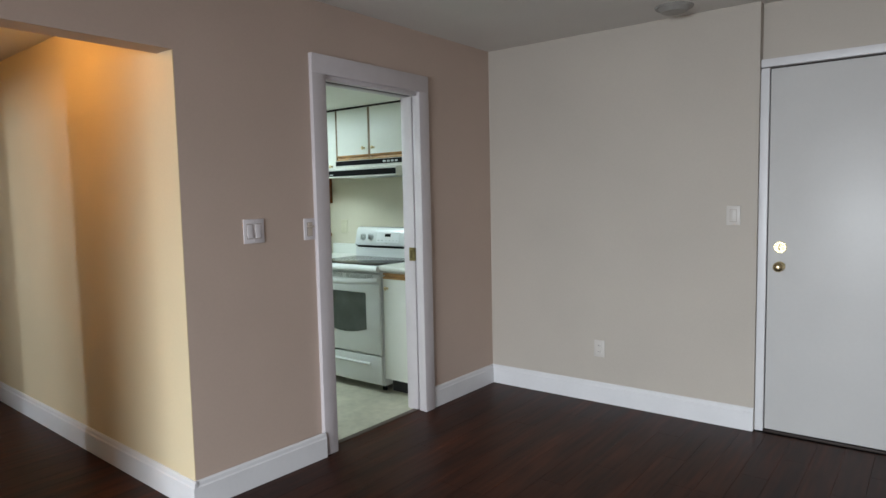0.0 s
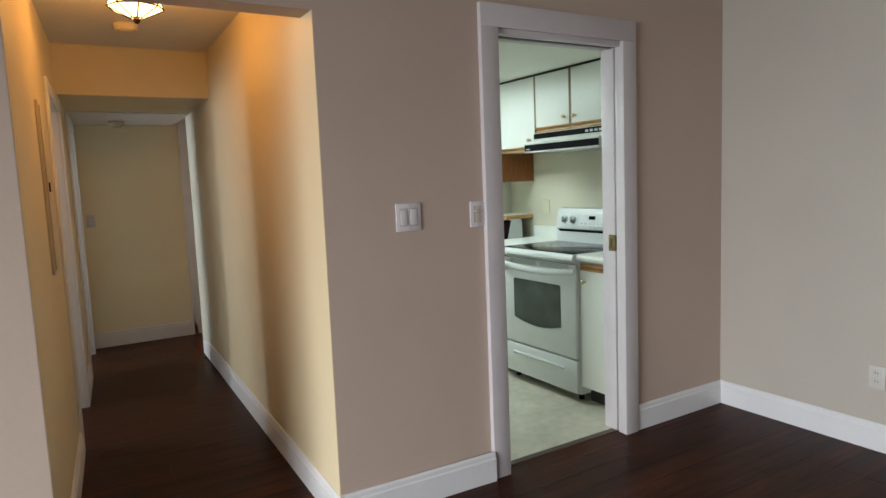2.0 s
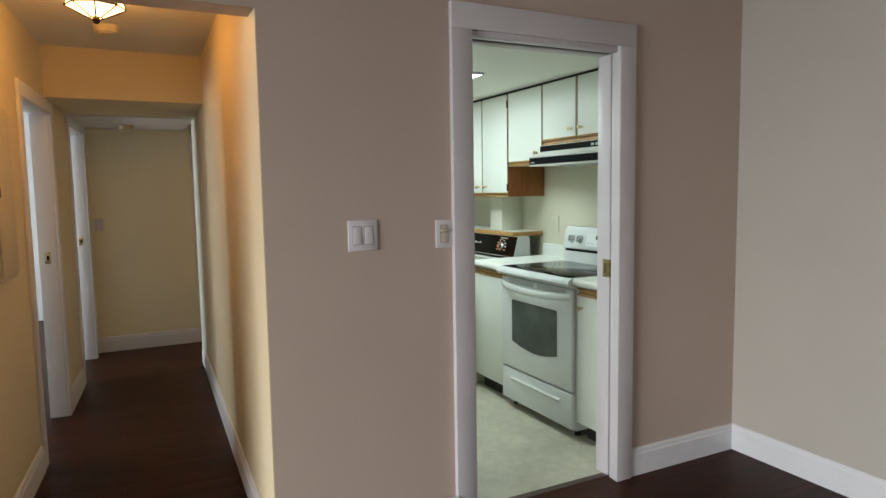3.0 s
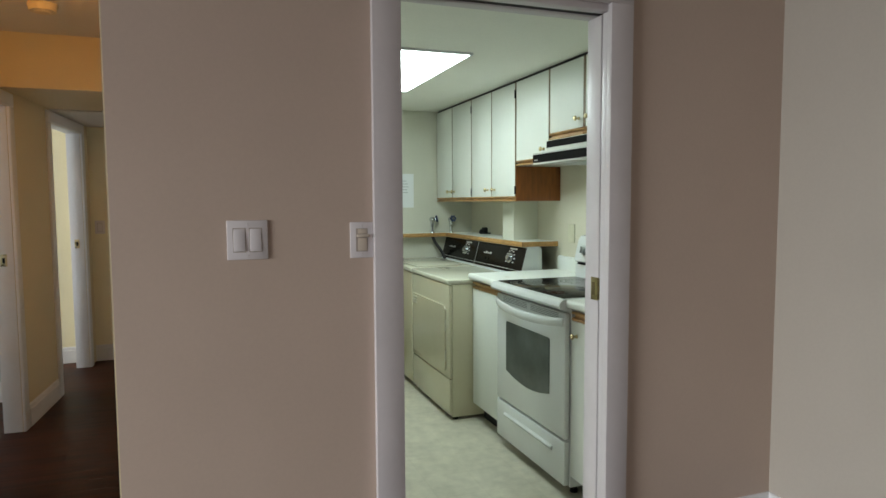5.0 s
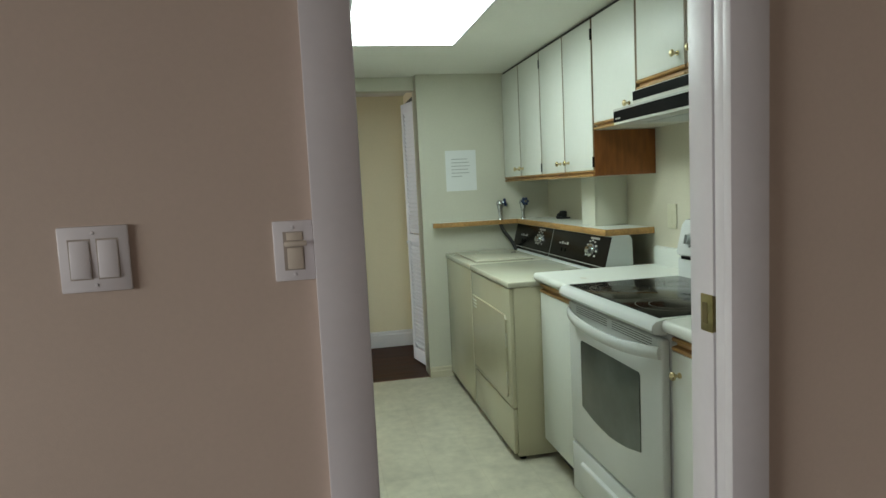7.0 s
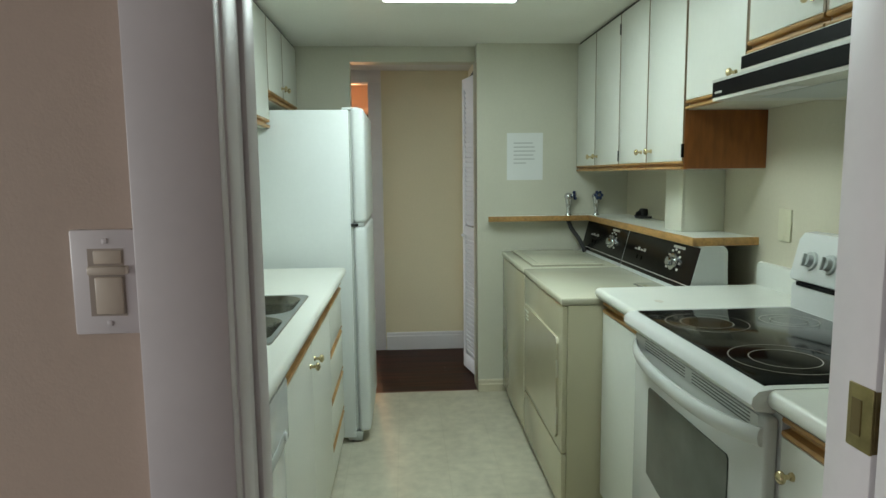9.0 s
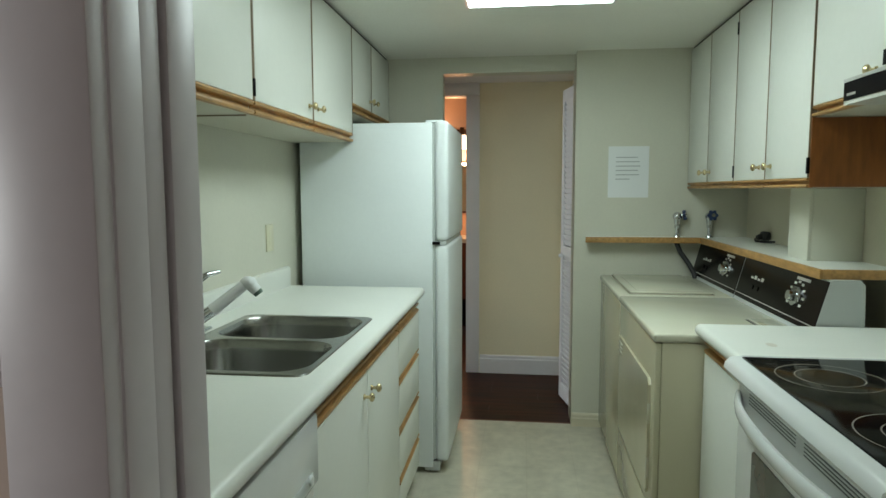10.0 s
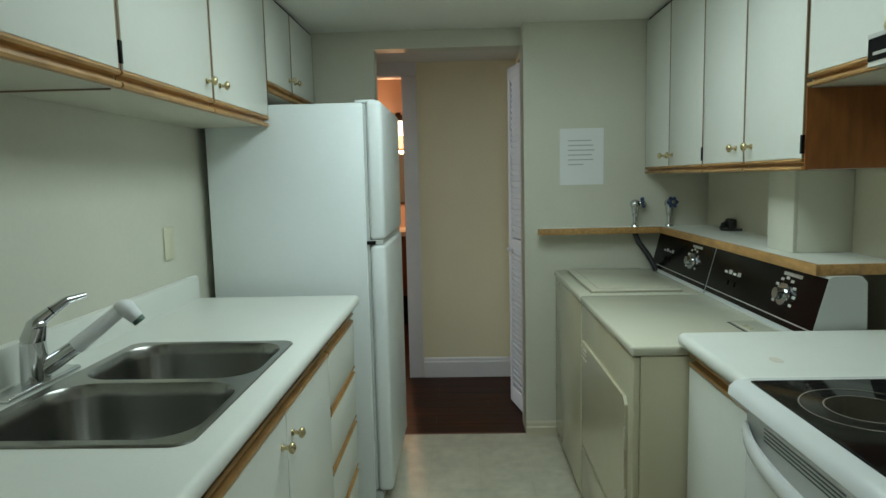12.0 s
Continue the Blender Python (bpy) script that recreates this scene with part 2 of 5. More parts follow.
def boxpart(name, parent, material, dims, bev=0.003, label="", seg=2):
    bm = bmesh.new()
    bx(bm, *dims, bev=bev, seg=seg)
    return part(name, bm, material, parent, label)


def solid(name, bm, material, label, category, kind="structure", group="", smooth=False):
    """A top-level mesh, in world metres."""
    return tagged(new(name, finish(bm, name, material, smooth)), label, category, group, kind)


def boxes(name, material, dims, label, category, bev=0.0, kind="structure"):
    bm = bmesh.new()
    for d in dims:
        bx(bm, *d, bev=bev)
    return solid(name, bm, material, label, category, kind)


SHARED = {}


def shared(key, make, material, parent, place, name, turn=0.0, label="", tilt=(0, 0)):
    """A piece on a mesh that all alike pieces share, at a world place."""
    if key not in SHARED:
        bm = bmesh.new()
        make(bm)
        SHARED[key] = finish(bm, name, material, True)
    ob = new(name, SHARED[key])
    ob.parent = parent
    ob.location = Vector(place) - WHERE[parent]
    ob.rotation_euler = (tilt[0], tilt[1], turn)
    WHERE[ob] = Vector(place)
    return tagged(ob, label)


# ---- the setting ----
XW, XK = -1.848, -1.98          # the wall with the kitchen door: living side, kitchen side
YH, YK = 2.478, 2.583            # the wall between hall and kitchen
YR = 4.897                      # the wall with the front door
XE, XV, XJ = -4.965, -5.16, -5.06          # the kitchen's end wall
XF = -5.97                      # the far wall of hall and passage
YL = 1.511                       # the hall's left wall
HC, KC, LC = 2.41, 2.092, 2.095  # ceilings: living room, kitchen, passage
HHC, LCH = 2.30, 1.985          # hall ceiling, lowered far end of the hall
BEAM = -4.10
DOOR_L, DOOR_R, HEAD = 3.315, 4.080, 2.035

boxes("wall_west", GREIGE, [
    (XK + 0.004, XW, YH + 0.004, 3.299, 0, HC), (XK + 0.004, XW, 3.299, 4.112, HEAD + 0.02, HC), (XK + 0.004, XW, 4.112, YR, 0, HC),
    (XK + 0.004, XW, YL, YH + 0.004, 2.03, HC), (XK + 0.004, XW, -2.4, YL, 0, HC)],
    "greige painted wall with a hall opening and kitchen doorway", "wall")
boxes("wall_kitchen_side", SAGE, [
    (XK, XK + 0.004, YK, 3.299, 0, KC), (XK, XK + 0.004, 3.299, 4.112, HEAD + 0.02, KC), (XK, XK + 0.004, 4.112, 4.848, 0, KC)],
    "pale green-grey painted kitchen wall beside the doorway", "wall")
boxes("wall_north", GREYN, [(XW, -0.06, YR, YR + 0.12, 0, HC), (-0.06, 3.0, YR + 0.07, YR + 0.12, 0, HC), ],
      "greige painted wall with the front door set back", "wall")
boxes("wall_east", GREIGE, [(3.0, 3.12, -2.4, YR + 0.12, 0, HC)], "plain greige painted living room wall", "wall")
boxes("wall_south", GREIGE, [(XW, -1.10, -2.52, -2.4, 0, HC), (1.60, 3.12, -2.52, -2.4, 0, HC), (-1.10, 1.60, -2.52, -2.4, 0, 0.55), (-1.10, 1.60, -2.52, -2.4, 2.15, HC)],
      "greige living room wall with a window opening", "wall")
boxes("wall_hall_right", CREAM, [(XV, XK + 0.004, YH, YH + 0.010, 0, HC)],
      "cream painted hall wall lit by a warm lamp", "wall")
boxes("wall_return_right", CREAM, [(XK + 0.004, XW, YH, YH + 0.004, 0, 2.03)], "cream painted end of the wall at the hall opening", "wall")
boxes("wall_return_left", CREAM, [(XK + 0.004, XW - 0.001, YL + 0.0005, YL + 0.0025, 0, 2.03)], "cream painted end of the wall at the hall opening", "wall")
boxes("wall_kitchen_left", SAGE, [(XV, XK, YH + 0.096, YK, 0, HC)], "pale green-grey kitchen wall behind the sink", "wall")
boxes("wall_kitchen_right", KCREAM, [(XE, XK, 4.848, YR + 0.12, 0, HC)], "pale cream kitchen wall behind the stove", "wall")
D1A, D1B, D2A, D2B, DH = -3.40, -4.20, -4.97, -5.75, 1.905
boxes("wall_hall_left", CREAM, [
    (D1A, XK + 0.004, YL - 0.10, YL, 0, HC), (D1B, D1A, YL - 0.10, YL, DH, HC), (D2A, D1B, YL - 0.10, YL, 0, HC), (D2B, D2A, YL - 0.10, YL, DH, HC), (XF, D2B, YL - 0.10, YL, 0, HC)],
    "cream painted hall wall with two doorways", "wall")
BA, BB, BH = 2.73, 3.245, 2.01
boxes("wall_passage_end", PASSG, [
    (XF - 0.12, XF, YL - 0.10, BA, 0, HC), (XF - 0.12, XF, BA, BB, BH, HC), (XF - 0.12, XF, BB, 4.72, 0, HC)],
    "cream painted end wall with the bathroom doorway", "wall")
OPL, OPR, OPT = 3.187, 3.934, 2.003
boxes("wall_kitchen_end", SAGE, [
    (XV + 0.004, XJ, YK, OPL, 0, HC), (XV + 0.004, XJ, OPL, OPR, OPT, HC), (XV + 0.004, XE, OPR, YR + 0.12, 0, HC)],
    "pale green-grey kitchen end wall with an open passage", "wall")
boxes("wall_passage_side", CREAM, [(XV, XV + 0.004, YK, OPL, 0, LC), (XV, XV + 0.004, OPL, OPR, OPT, LC), (XV, XV + 0.004, OPR, 4.72, 0, LC)],
      "cream painted back of the kitchen end wall", "wall")
boxes("wall_closet", CREAM, [
    (XF, -5.80, 3.985, 4.06, 0, HC), (-5.80, -5.15, 3.985, 4.06, 2.0, HC), (XF, XV, 4.66, 4.72, 0, HC)],
    "cream painted closet wall beside the passage", "wall")
# rooms seen only as slivers behind the doorways
boxes("wall_bedroom", PALE, [
    (-5.02, -4.92, -1.8, YL - 0.10, 0, HC), (-4.92, -4.4, -1.9, -1.8, 0, HC), (-3.0, XK, -1.9, -1.8, 0, HC), (-4.4, -3.0, -1.9, -1.8, 0, 0.7), (-4.4, -3.0, -1.9, -1.8, 2.1, HC),
    (XK - 0.02, XK + 0.004, -1.8, YL - 0.10, 0, HC), (-8.0, -6.6, -1.9, -1.8, 0, HC), (-5.4, -5.02, -1.9, -1.8, 0, HC), (-6.6, -5.4, -1.9, -1.8, 0, 0.7), (-6.6, -5.4, -1.9, -1.8, 2.1, HC), (-8.1, -8.0, -1.8, YL - 0.10, 0, HC)],
    "pale painted bedroom walls lit by daylight", "wall")
boxes("wall_bathroom", PEACH, [
    (-8.12, -8.0, 1.4, 4.0, 0, HC), (-8.0, XF - 0.12, 1.4, 1.5, 0, HC), (-8.0, XF - 0.12, 3.9, 4.0, 0, HC)],
    "peach painted bathroom walls lit by a vanity lamp", "wall")

boxes("ceiling_living", CEIL, [(XW, 3.12, -2.52, YR + 0.12, HC, HC + 0.1)], "white textured living room ceiling", "ceiling")
boxes("ceiling_hall", CEIL, [(BEAM, XK + 0.003, YL - 0.1, YK - 0.01, HHC, HHC + 0.1)], "white textured hall ceiling", "ceiling")
boxes("ceiling_kitchen", KCEIL, [(XJ, XK, YK, YR + 0.12, KC, KC + 0.1)], "smooth white lowered kitchen ceiling", "ceiling")
boxes("ceiling_passage", CEIL, [(XF, -4.98, YL - 0.02, YK, LCH, LCH + 0.1), (XF, XV, YK, 3.985, LC, LC + 0.1)], "white lowered passage ceiling", "ceiling")
boxes("beam", CREAM, [(-4.98, BEAM, YL - 0.02, YK - 0.008, LCH + 0.01, HC)], "cream painted dropped beam across the hall", "beam")
boxes("ceiling_back_rooms", CEIL, [(-8.1, XK, -1.9, YL - 0.1, HC, HC + 0.1), (-8.12, XF - 0.12, 1.5, 4.0, HC, HC + 0.1)], "white bedroom and bathroom ceiling", "ceiling")

boxes("floor_kitchen", VINYL, [(XJ, XE - 0.03, YK, OPL, -0.06, 0.0), (XE - 0.03, -1.915, YK, 4.848, -0.06, 0.0)], "mottled cream vinyl sheet kitchen floor", "floor")
boxes("threshold_strip", THRESH, [(-1.930, -1.890, DOOR_L, DOOR_R, -0.01, 0.006)], "dark threshold strip in the kitchen doorway", "threshold", bev=0.003)
boxes("passage_strip", mat("brown_edge_strip", (0.17, 0.075, 0.048), 0.5, grain=0.2), [(XE - 0.032, XE - 0.020, OPL, OPR, -0.02, 0.003)], "dark edge strip where vinyl meets wood", "threshold", bev=0.003)
boxes("floor_back_rooms", WOOD, [(-8.1, XK, -1.9, YL - 0.1, -0.06, -0.002), (-8.12, XF - 0.12, 1.5, 4.0, -0.06, -0.002)], "dark wood floor of the side rooms", "floor")


# baseboards: a moulded profile with a stepped top
def baseboard(name, x0, y0, x1, y1, nx, ny, h=0.135, material=TRIM, label="white moulded baseboard along the wall"):
    bm = bmesh.new()
    prof = [(0.0, 0.0), (0.016, 0.0), (0.016, h - 0.03), (0.012, h - 0.024), (0.011, h - 0.008), (0.006, h), (0.0, h)]
    if nx:
        prism(bm, [(x0 + nx * d, z) for d, z in prof], "y", y0, y1)
    else:
        prism(bm, [(y0 + ny * d, z) for d, z in prof], "x", x0, x1)
    return solid(name, bm, material, label, "baseboard")


baseboard("baseboard", XW, YH, XW, DOOR_L - 0.092, 1, 0)
baseboard("baseboard", XW, DOOR_R + 0.091, XW, YR, 1, 0)
baseboard("baseboard", XW, YR, -0.06, YR, 0, -1)
baseboard("baseboard", XW, -2.4, XW, YL, 1, 0)
baseboard("baseboard", XV, YH, XW + 0.016, YH, 0, -1)
baseboard("baseboard", D1A + 0.09, YL, XK, YL, 0, 1)
baseboard("baseboard", D2A + 0.09, YL, D1B - 0.09, YL, 0, 1)
baseboard("baseboard", XF, YL + 0.02, XF, BA - 0.06, 1, 0)
baseboard("baseboard", XF, BB + 0.1, XF, 3.985, 1, 0)
baseboard("baseboard", XE, OPR, XE, 4.10, 1, 0, h=0.075, material=KBASE, label="cream vinyl baseboard on the kitchen end wall")
baseboard("baseboard", -4.9, -1.8, -2.03, -1.8, 0, 1)
baseboard("baseboard", -4.92, -1.8, -4.92, YL - 0.1, 1, 0)
baseboard("baseboard", 3.0, -2.4, 3.0, YR, -1, 0)


def casing(name, label, axis, face, out, a, b, top, width, base=0.0, depth=0.018, jamb=0.1):
    """A door casing round an opening a..b in a wall face; out is the way it faces; jamb boards line the opening."""
    ob = thing(name, (face, (a + b) / 2, 0) if axis == "x" else ((a + b) / 2, face, 0), label, "door frame", kind="structure")

    def add(nm, u0, u1, d0, d1, z0, z1, bev=0.004):
        dims = (face + out * d0, face + out * d1, u0, u1, z0, z1) if axis == "x" else (u0, u1, face + out * d0, face + out * d1, z0, z1)
        boxpart(nm, ob, TRIM, dims, bev)
    add("side_casing", a - width, a, 0, depth, base, top)
    add("side_casing", b, b + width, 0, depth, base, top)
    add("head_casing", a - width, b + width, 0, depth + 0.001, top, top + width)
    add("jamb", a - 0.012, a + 0.002, -jamb, -0.001, base, top, 0.002)
    add("jamb", b - 0.002, b + 0.012, -jamb, -0.001, base, top, 0.002)
    add("head_jamb", a, b, -jamb, -0.001, top - 0.002, top + 0.012, 0.002)
    return ob


# kitchen doorway: casing, and jambs slotted for a pocket door
kd = thing("door_frame_kitchen", (XW, 3.69, 0), "white casing of the kitchen doorway with slotted jambs", "door frame", kind="structure")
cf = XW + 0.026
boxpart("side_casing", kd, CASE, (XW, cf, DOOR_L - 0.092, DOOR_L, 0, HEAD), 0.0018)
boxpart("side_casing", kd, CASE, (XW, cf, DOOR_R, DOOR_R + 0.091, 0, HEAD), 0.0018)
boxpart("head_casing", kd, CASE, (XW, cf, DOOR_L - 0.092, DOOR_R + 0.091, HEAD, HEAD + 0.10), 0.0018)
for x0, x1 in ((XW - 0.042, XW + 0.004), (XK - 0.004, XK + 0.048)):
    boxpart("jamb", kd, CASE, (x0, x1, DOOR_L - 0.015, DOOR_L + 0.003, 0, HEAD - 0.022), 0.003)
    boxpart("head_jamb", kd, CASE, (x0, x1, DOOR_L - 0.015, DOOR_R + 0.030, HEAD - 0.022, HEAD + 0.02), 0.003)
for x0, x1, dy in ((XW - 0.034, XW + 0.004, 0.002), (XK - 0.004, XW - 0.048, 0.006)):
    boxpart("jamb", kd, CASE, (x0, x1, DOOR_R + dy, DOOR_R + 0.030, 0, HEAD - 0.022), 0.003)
# the groove's back is coloured dark to give it shade
boxpart("jamb_groove", kd, mat("painted_groove_shade", (0.22, 0.18, 0.19), 0.6), (XW - 0.052, XW - 0.030, DOOR_R + 0.022, DOOR_R + 0.0295, 0, HEAD - 0.022), 0.0, "jamb groove coloured dark for its shade")
boxpart("pocket_slot", kd, SUB, (XK + 0.046, XW - 0.040, DOOR_L - 0.015, DOOR_L - 0.009, 0, HEAD), 0.0, "dark slot of the pocket door")
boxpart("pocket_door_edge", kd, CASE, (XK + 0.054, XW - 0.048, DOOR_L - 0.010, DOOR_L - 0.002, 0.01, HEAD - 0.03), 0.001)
boxpart("track", kd, BLACK, (XK + 0.046, XW - 0.040, DOOR_L - 0.01, DOOR_R + 0.02, HEAD - 0.016, HEAD + 0.012), 0.0, "dark sliding track")
sp = boxpart("strike_plate", kd, DULLB, (-1.940, XW - 0.0465, DOOR_R + 0.003, DOOR_R + 0.0075, 0.976, 1.062), 0.002, "worn brass strike plate")
boxpart("lip", sp, DULLB, (XW - 0.0495, XW - 0.0465, DOOR_R + 0.0076, DOOR_R + 0.0215, 0.978, 1.060), 0.001)
# darker brass plate paints the shade of the latch hole
boxpart("latch_recess", sp, mat("painted_brass_shade", (0.20, 0.15, 0.07), 0.4, metal=0.7), (-1.931, -1.913, DOOR_R + 0.0018, DOOR_R + 0.0035, 0.995, 1.043), 0.0)

casing("door_frame_hall_near", "white casing of the near hall doorway", "y", YL, 1, D1B, D1A, DH, 0.075, depth=0.016)
casing("door_frame_hall_far", "white casing of the far hall doorway", "y", YL, 1, D2B, D2A, DH, 0.075, depth=0.016)
casing("door_frame_bathroom", "white casing of the bathroom doorway", "x", XF, 1, BA, BB, BH, 0.095, depth=0.016, jamb=0.12)
for x, z in ((D1B, 1.02), (D2B, 1.02)):
    st = thing("strike_plate", (x, YL - 0.05, z), "small brass strike plate on the door jamb", "strike plate", "hall strike plates")
    boxpart("plate", st, BRASS, (x + 0.002, x + 0.005, YL - 0.07, YL - 0.035, z - 0.035, z + 0.035), 0.001)
    boxpart("latch_hole", st, BLACK, (x + 0.0045, x + 0.0065, YL - 0.058, YL - 0.045, z - 0.015, z + 0.015), 0.0)

# front door, set back a little
fd = thing("door_front", (0.38, YR + 0.07, 0), "plain white flush front door with brass locks", "door", kind="structure")
fy = YR + 0.07
boxpart("slab", fd, DOORW, (-0.010, 0.89, fy - 0.03, fy - 0.002, 0.015, 2.045), 0.002)
boxpart("side_casing", fd, TRIM, (-0.059, -0.015, fy - 0.045, fy - 0.001, 0, 2.05), 0.003)
boxpart("side_casing", fd, TRIM, (0.895, 0.937, fy - 0.045, fy - 0.001, 0, 2.05), 0.003)
boxpart("head_casing", fd, TRIM, (-0.059, 0.937, fy - 0.046, fy - 0.001, 2.056, 2.10), 0.003)
boxpart("gap", fd, SUB, (-0.015, 0.895, fy - 0.012, fy - 0.001, 0.0, 2.056), 0.0, "dark gap round the door")
boxpart("sill", fd, SUB, (-0.015, 0.895, fy - 0.05, fy - 0.013, 0.0, 0.012), 0.002, "dark door sill")
for z, r in ((1.062, 0.034), (0.955, 0.028)):
    bm = bmesh.new()
    cyl(bm, (0.052, fy - 0.030, z), (0.052, fy - 0.038, z), r, r * 0.92, 24)
    if z > 1:
        cyl(bm, (0.052, fy - 0.038, z), (0.052, fy - 0.05, z), 0.020, 0.018, 20)
        bx(bm, 0.048, 0.056, fy - 0.062, fy - 0.05, z - 0.014, z + 0.014, 0.002)
        part("deadbolt", bm, BRASS, fd, "brass deadbolt thumb turn")
    else:
        cyl(bm, (0.052, fy - 0.038, z), (0.052, fy - 0.06, z), 0.012, 0.012, 16)
        ball(bm, (0.052, fy - 0.078, z), 0.028, 1, 0.75, 1, 18)
        part("knob", bm, BRASS, fd, "round brass door knob")

# ---- kitchen cabinets ----


def knob_mesh(bm):
    # along +y, base at the origin
    cyl(bm, (0, 0, 0), (0, 0.004, 0), 0.009, 0.008, 14)
    cyl(bm, (0, 0.004, 0), (0, 0.018, 0), 0.005, 0.005, 12)
    ball(bm, (0, 0.024, 0), 0.0135, 1, 0.65, 1, 14)


def pull_rail(parent, x0, x1, yf, s, z0, z1, name="pull_rail"):
    """An oak finger-pull: two rounded lips with a groove between; s is the way it faces."""
    h = z1 - z0
    prof = [(0, 0), (0.018, 0), (0.021, 0.15), (0.019, 0.30), (0.003, 0.38), (0.002, 0.62), (0.017, 0.70), (0.021, 0.84), (0.018, 1.0), (0, 1.0)]
    bm = bmesh.new()
    prism(bm, [(yf + s * d, z0 + k * h) for d, k in prof], "x", x0 + 0.005, x1 - 0.005)
    return part(name, bm, OAK, parent, "grooved honey oak finger pull", smooth=False)


def wall_cabinet(label, x0, x1, yb, yf, z0, doors, s, rail=0.032, edge=True, ztop=KC - 0.012, ew=0.0065):
    """doors: (from x, to x, knob's x, hinge's x)."""
    ob = thing("wall_cabinet", ((x0 + x1) / 2, yb, z0), label, "cabinet", "wall cabinets")
    boxpart("body", ob, CARC, (x0 + 0.001, x1 - 0.001, yb, yf - s * 0.022, z0, ztop), 0.001)
    # black filler painted in as the shadow between cabinet and ceiling
    boxpart("top_strip", ob, KICK, (x0 + 0.002, x1 - 0.002, yb, yf - s * 0.012, ztop, KC - 0.0005), 0.0, "black strip added as the shadow under the ceiling")
    for a, b, k, hx in doors:
        d = boxpart("door", ob, MELA, (a + ew, b - ew, yf - s * 0.019, yf, z0 + rail, ztop - 0.006), 0.0015)
        if edge:
            boxpart("edge_strip", d, EDGE, (a + 0.0022, a + ew, yf - s * 0.019, yf - s * 0.001, z0 + rail, ztop - 0.006), 0.0, "oak edge band")
            boxpart("edge_strip", d, EDGE, (b - ew, b - 0.0022, yf - s * 0.019, yf - s * 0.001, z0 + rail, ztop - 0.006), 0.0, "oak edge band")
        pull_rail(ob, a, b, yf - s * 0.019, s, z0, z0 + rail - 0.001)
        if k is not None:
            shared("knob", knob_mesh, BRASS, d, (k, yf, z0 + rail + 0.045), "knob", 0 if s > 0 else math.pi, "small brass knob")
        if hx is not None:
            for z in (z0 + rail + 0.012, ztop - 0.10):
                boxpart("hinge", ob, BLACK, (hx - 0.006, hx + 0.006, yf - s * 0.02, yf + s * 0.0035, z, z + 0.05), 0.001, "dark hinge")
    return ob


YCR, YBR = 4.53, 4.847
U = "white slab-door cabinet with oak rail, "
wall_cabinet(U + "pair above the washer", -4.955, -4.20, YBR, YCR, 1.346, [(-4.955, -4.59, -4.645, None), (-4.59, -4.20, -4.545, -4.20)], -1)
ua = wall_cabinet(U + "pair above the dryer", -4.20, -3.485, YBR, YCR, 1.346, [(-4.20, -3.845, -3.90, None), (-3.845, -3.485, -3.79, -3.488)], -1)
boxpart("side_panel", ua, OAKV, (-3.484, -3.479, YBR, YCR + 0.004, 1.348, 1.562), 0.0, "brown wood side panel")
wall_cabinet(U + "single door beside the hood", -3.478, -3.065, YBR, YCR, 1.564, [(-3.478, -3.065, -3.12, None)], -1)
wall_cabinet("short white cabinet with oak rails above the range hood", -3.065, -2.345, YBR, YCR, 1.682, [(-3.065, -2.705, -2.755, None), (-2.705, -2.345, -2.655, None)], -1, rail=0.04, edge=True, ew=0.012)
wall_cabinet(U + "above the end of the counter", -2.345, XK - 0.003, YBR, YCR, 1.346, [(-2.345, XK - 0.003, -2.29, None)], -1)

YCL, YBL = 2.875, YK + 0.001
wall_cabinet(U + "near the doorway", -2.62, XK - 0.003, YBL, YCL, 1.561, [(-2.31, XK - 0.003, None, None), (-2.62, -2.31, -2.37, None)], 1, ew=0.0095, rail=0.040)
wall_cabinet(U + "single door above the sink", -3.156, -2.62, YBL, YCL, 1.561, [(-3.156, -2.62, -2.695, -3.156)], 1, ew=0.0095, rail=0.040)
wall_cabinet(U + "pair beside the fridge", -4.244, -3.156, YBL, YCL, 1.561, [(-3.687, -3.156, -3.64, None), (-4.244, -3.687, -3.74, None)], 1, ew=0.0095, rail=0.040)
wall_cabinet("short white wall cabinet above the fridge", -5.055, -4.244, YBL, YCL, 1.700, [(-4.62, -4.244, -4.575, None), (-5.055, -4.62, -4.665, None)], 1, ew=0.0095, rail=0.040)
boxes("under_cabinet_strip", EDGE, [(-3.1535, -3.1515, 2.60, 2.85, 1.5565, 1.5605)], "thin dark joint strip beneath the wall cabinets", "strip", kind="")


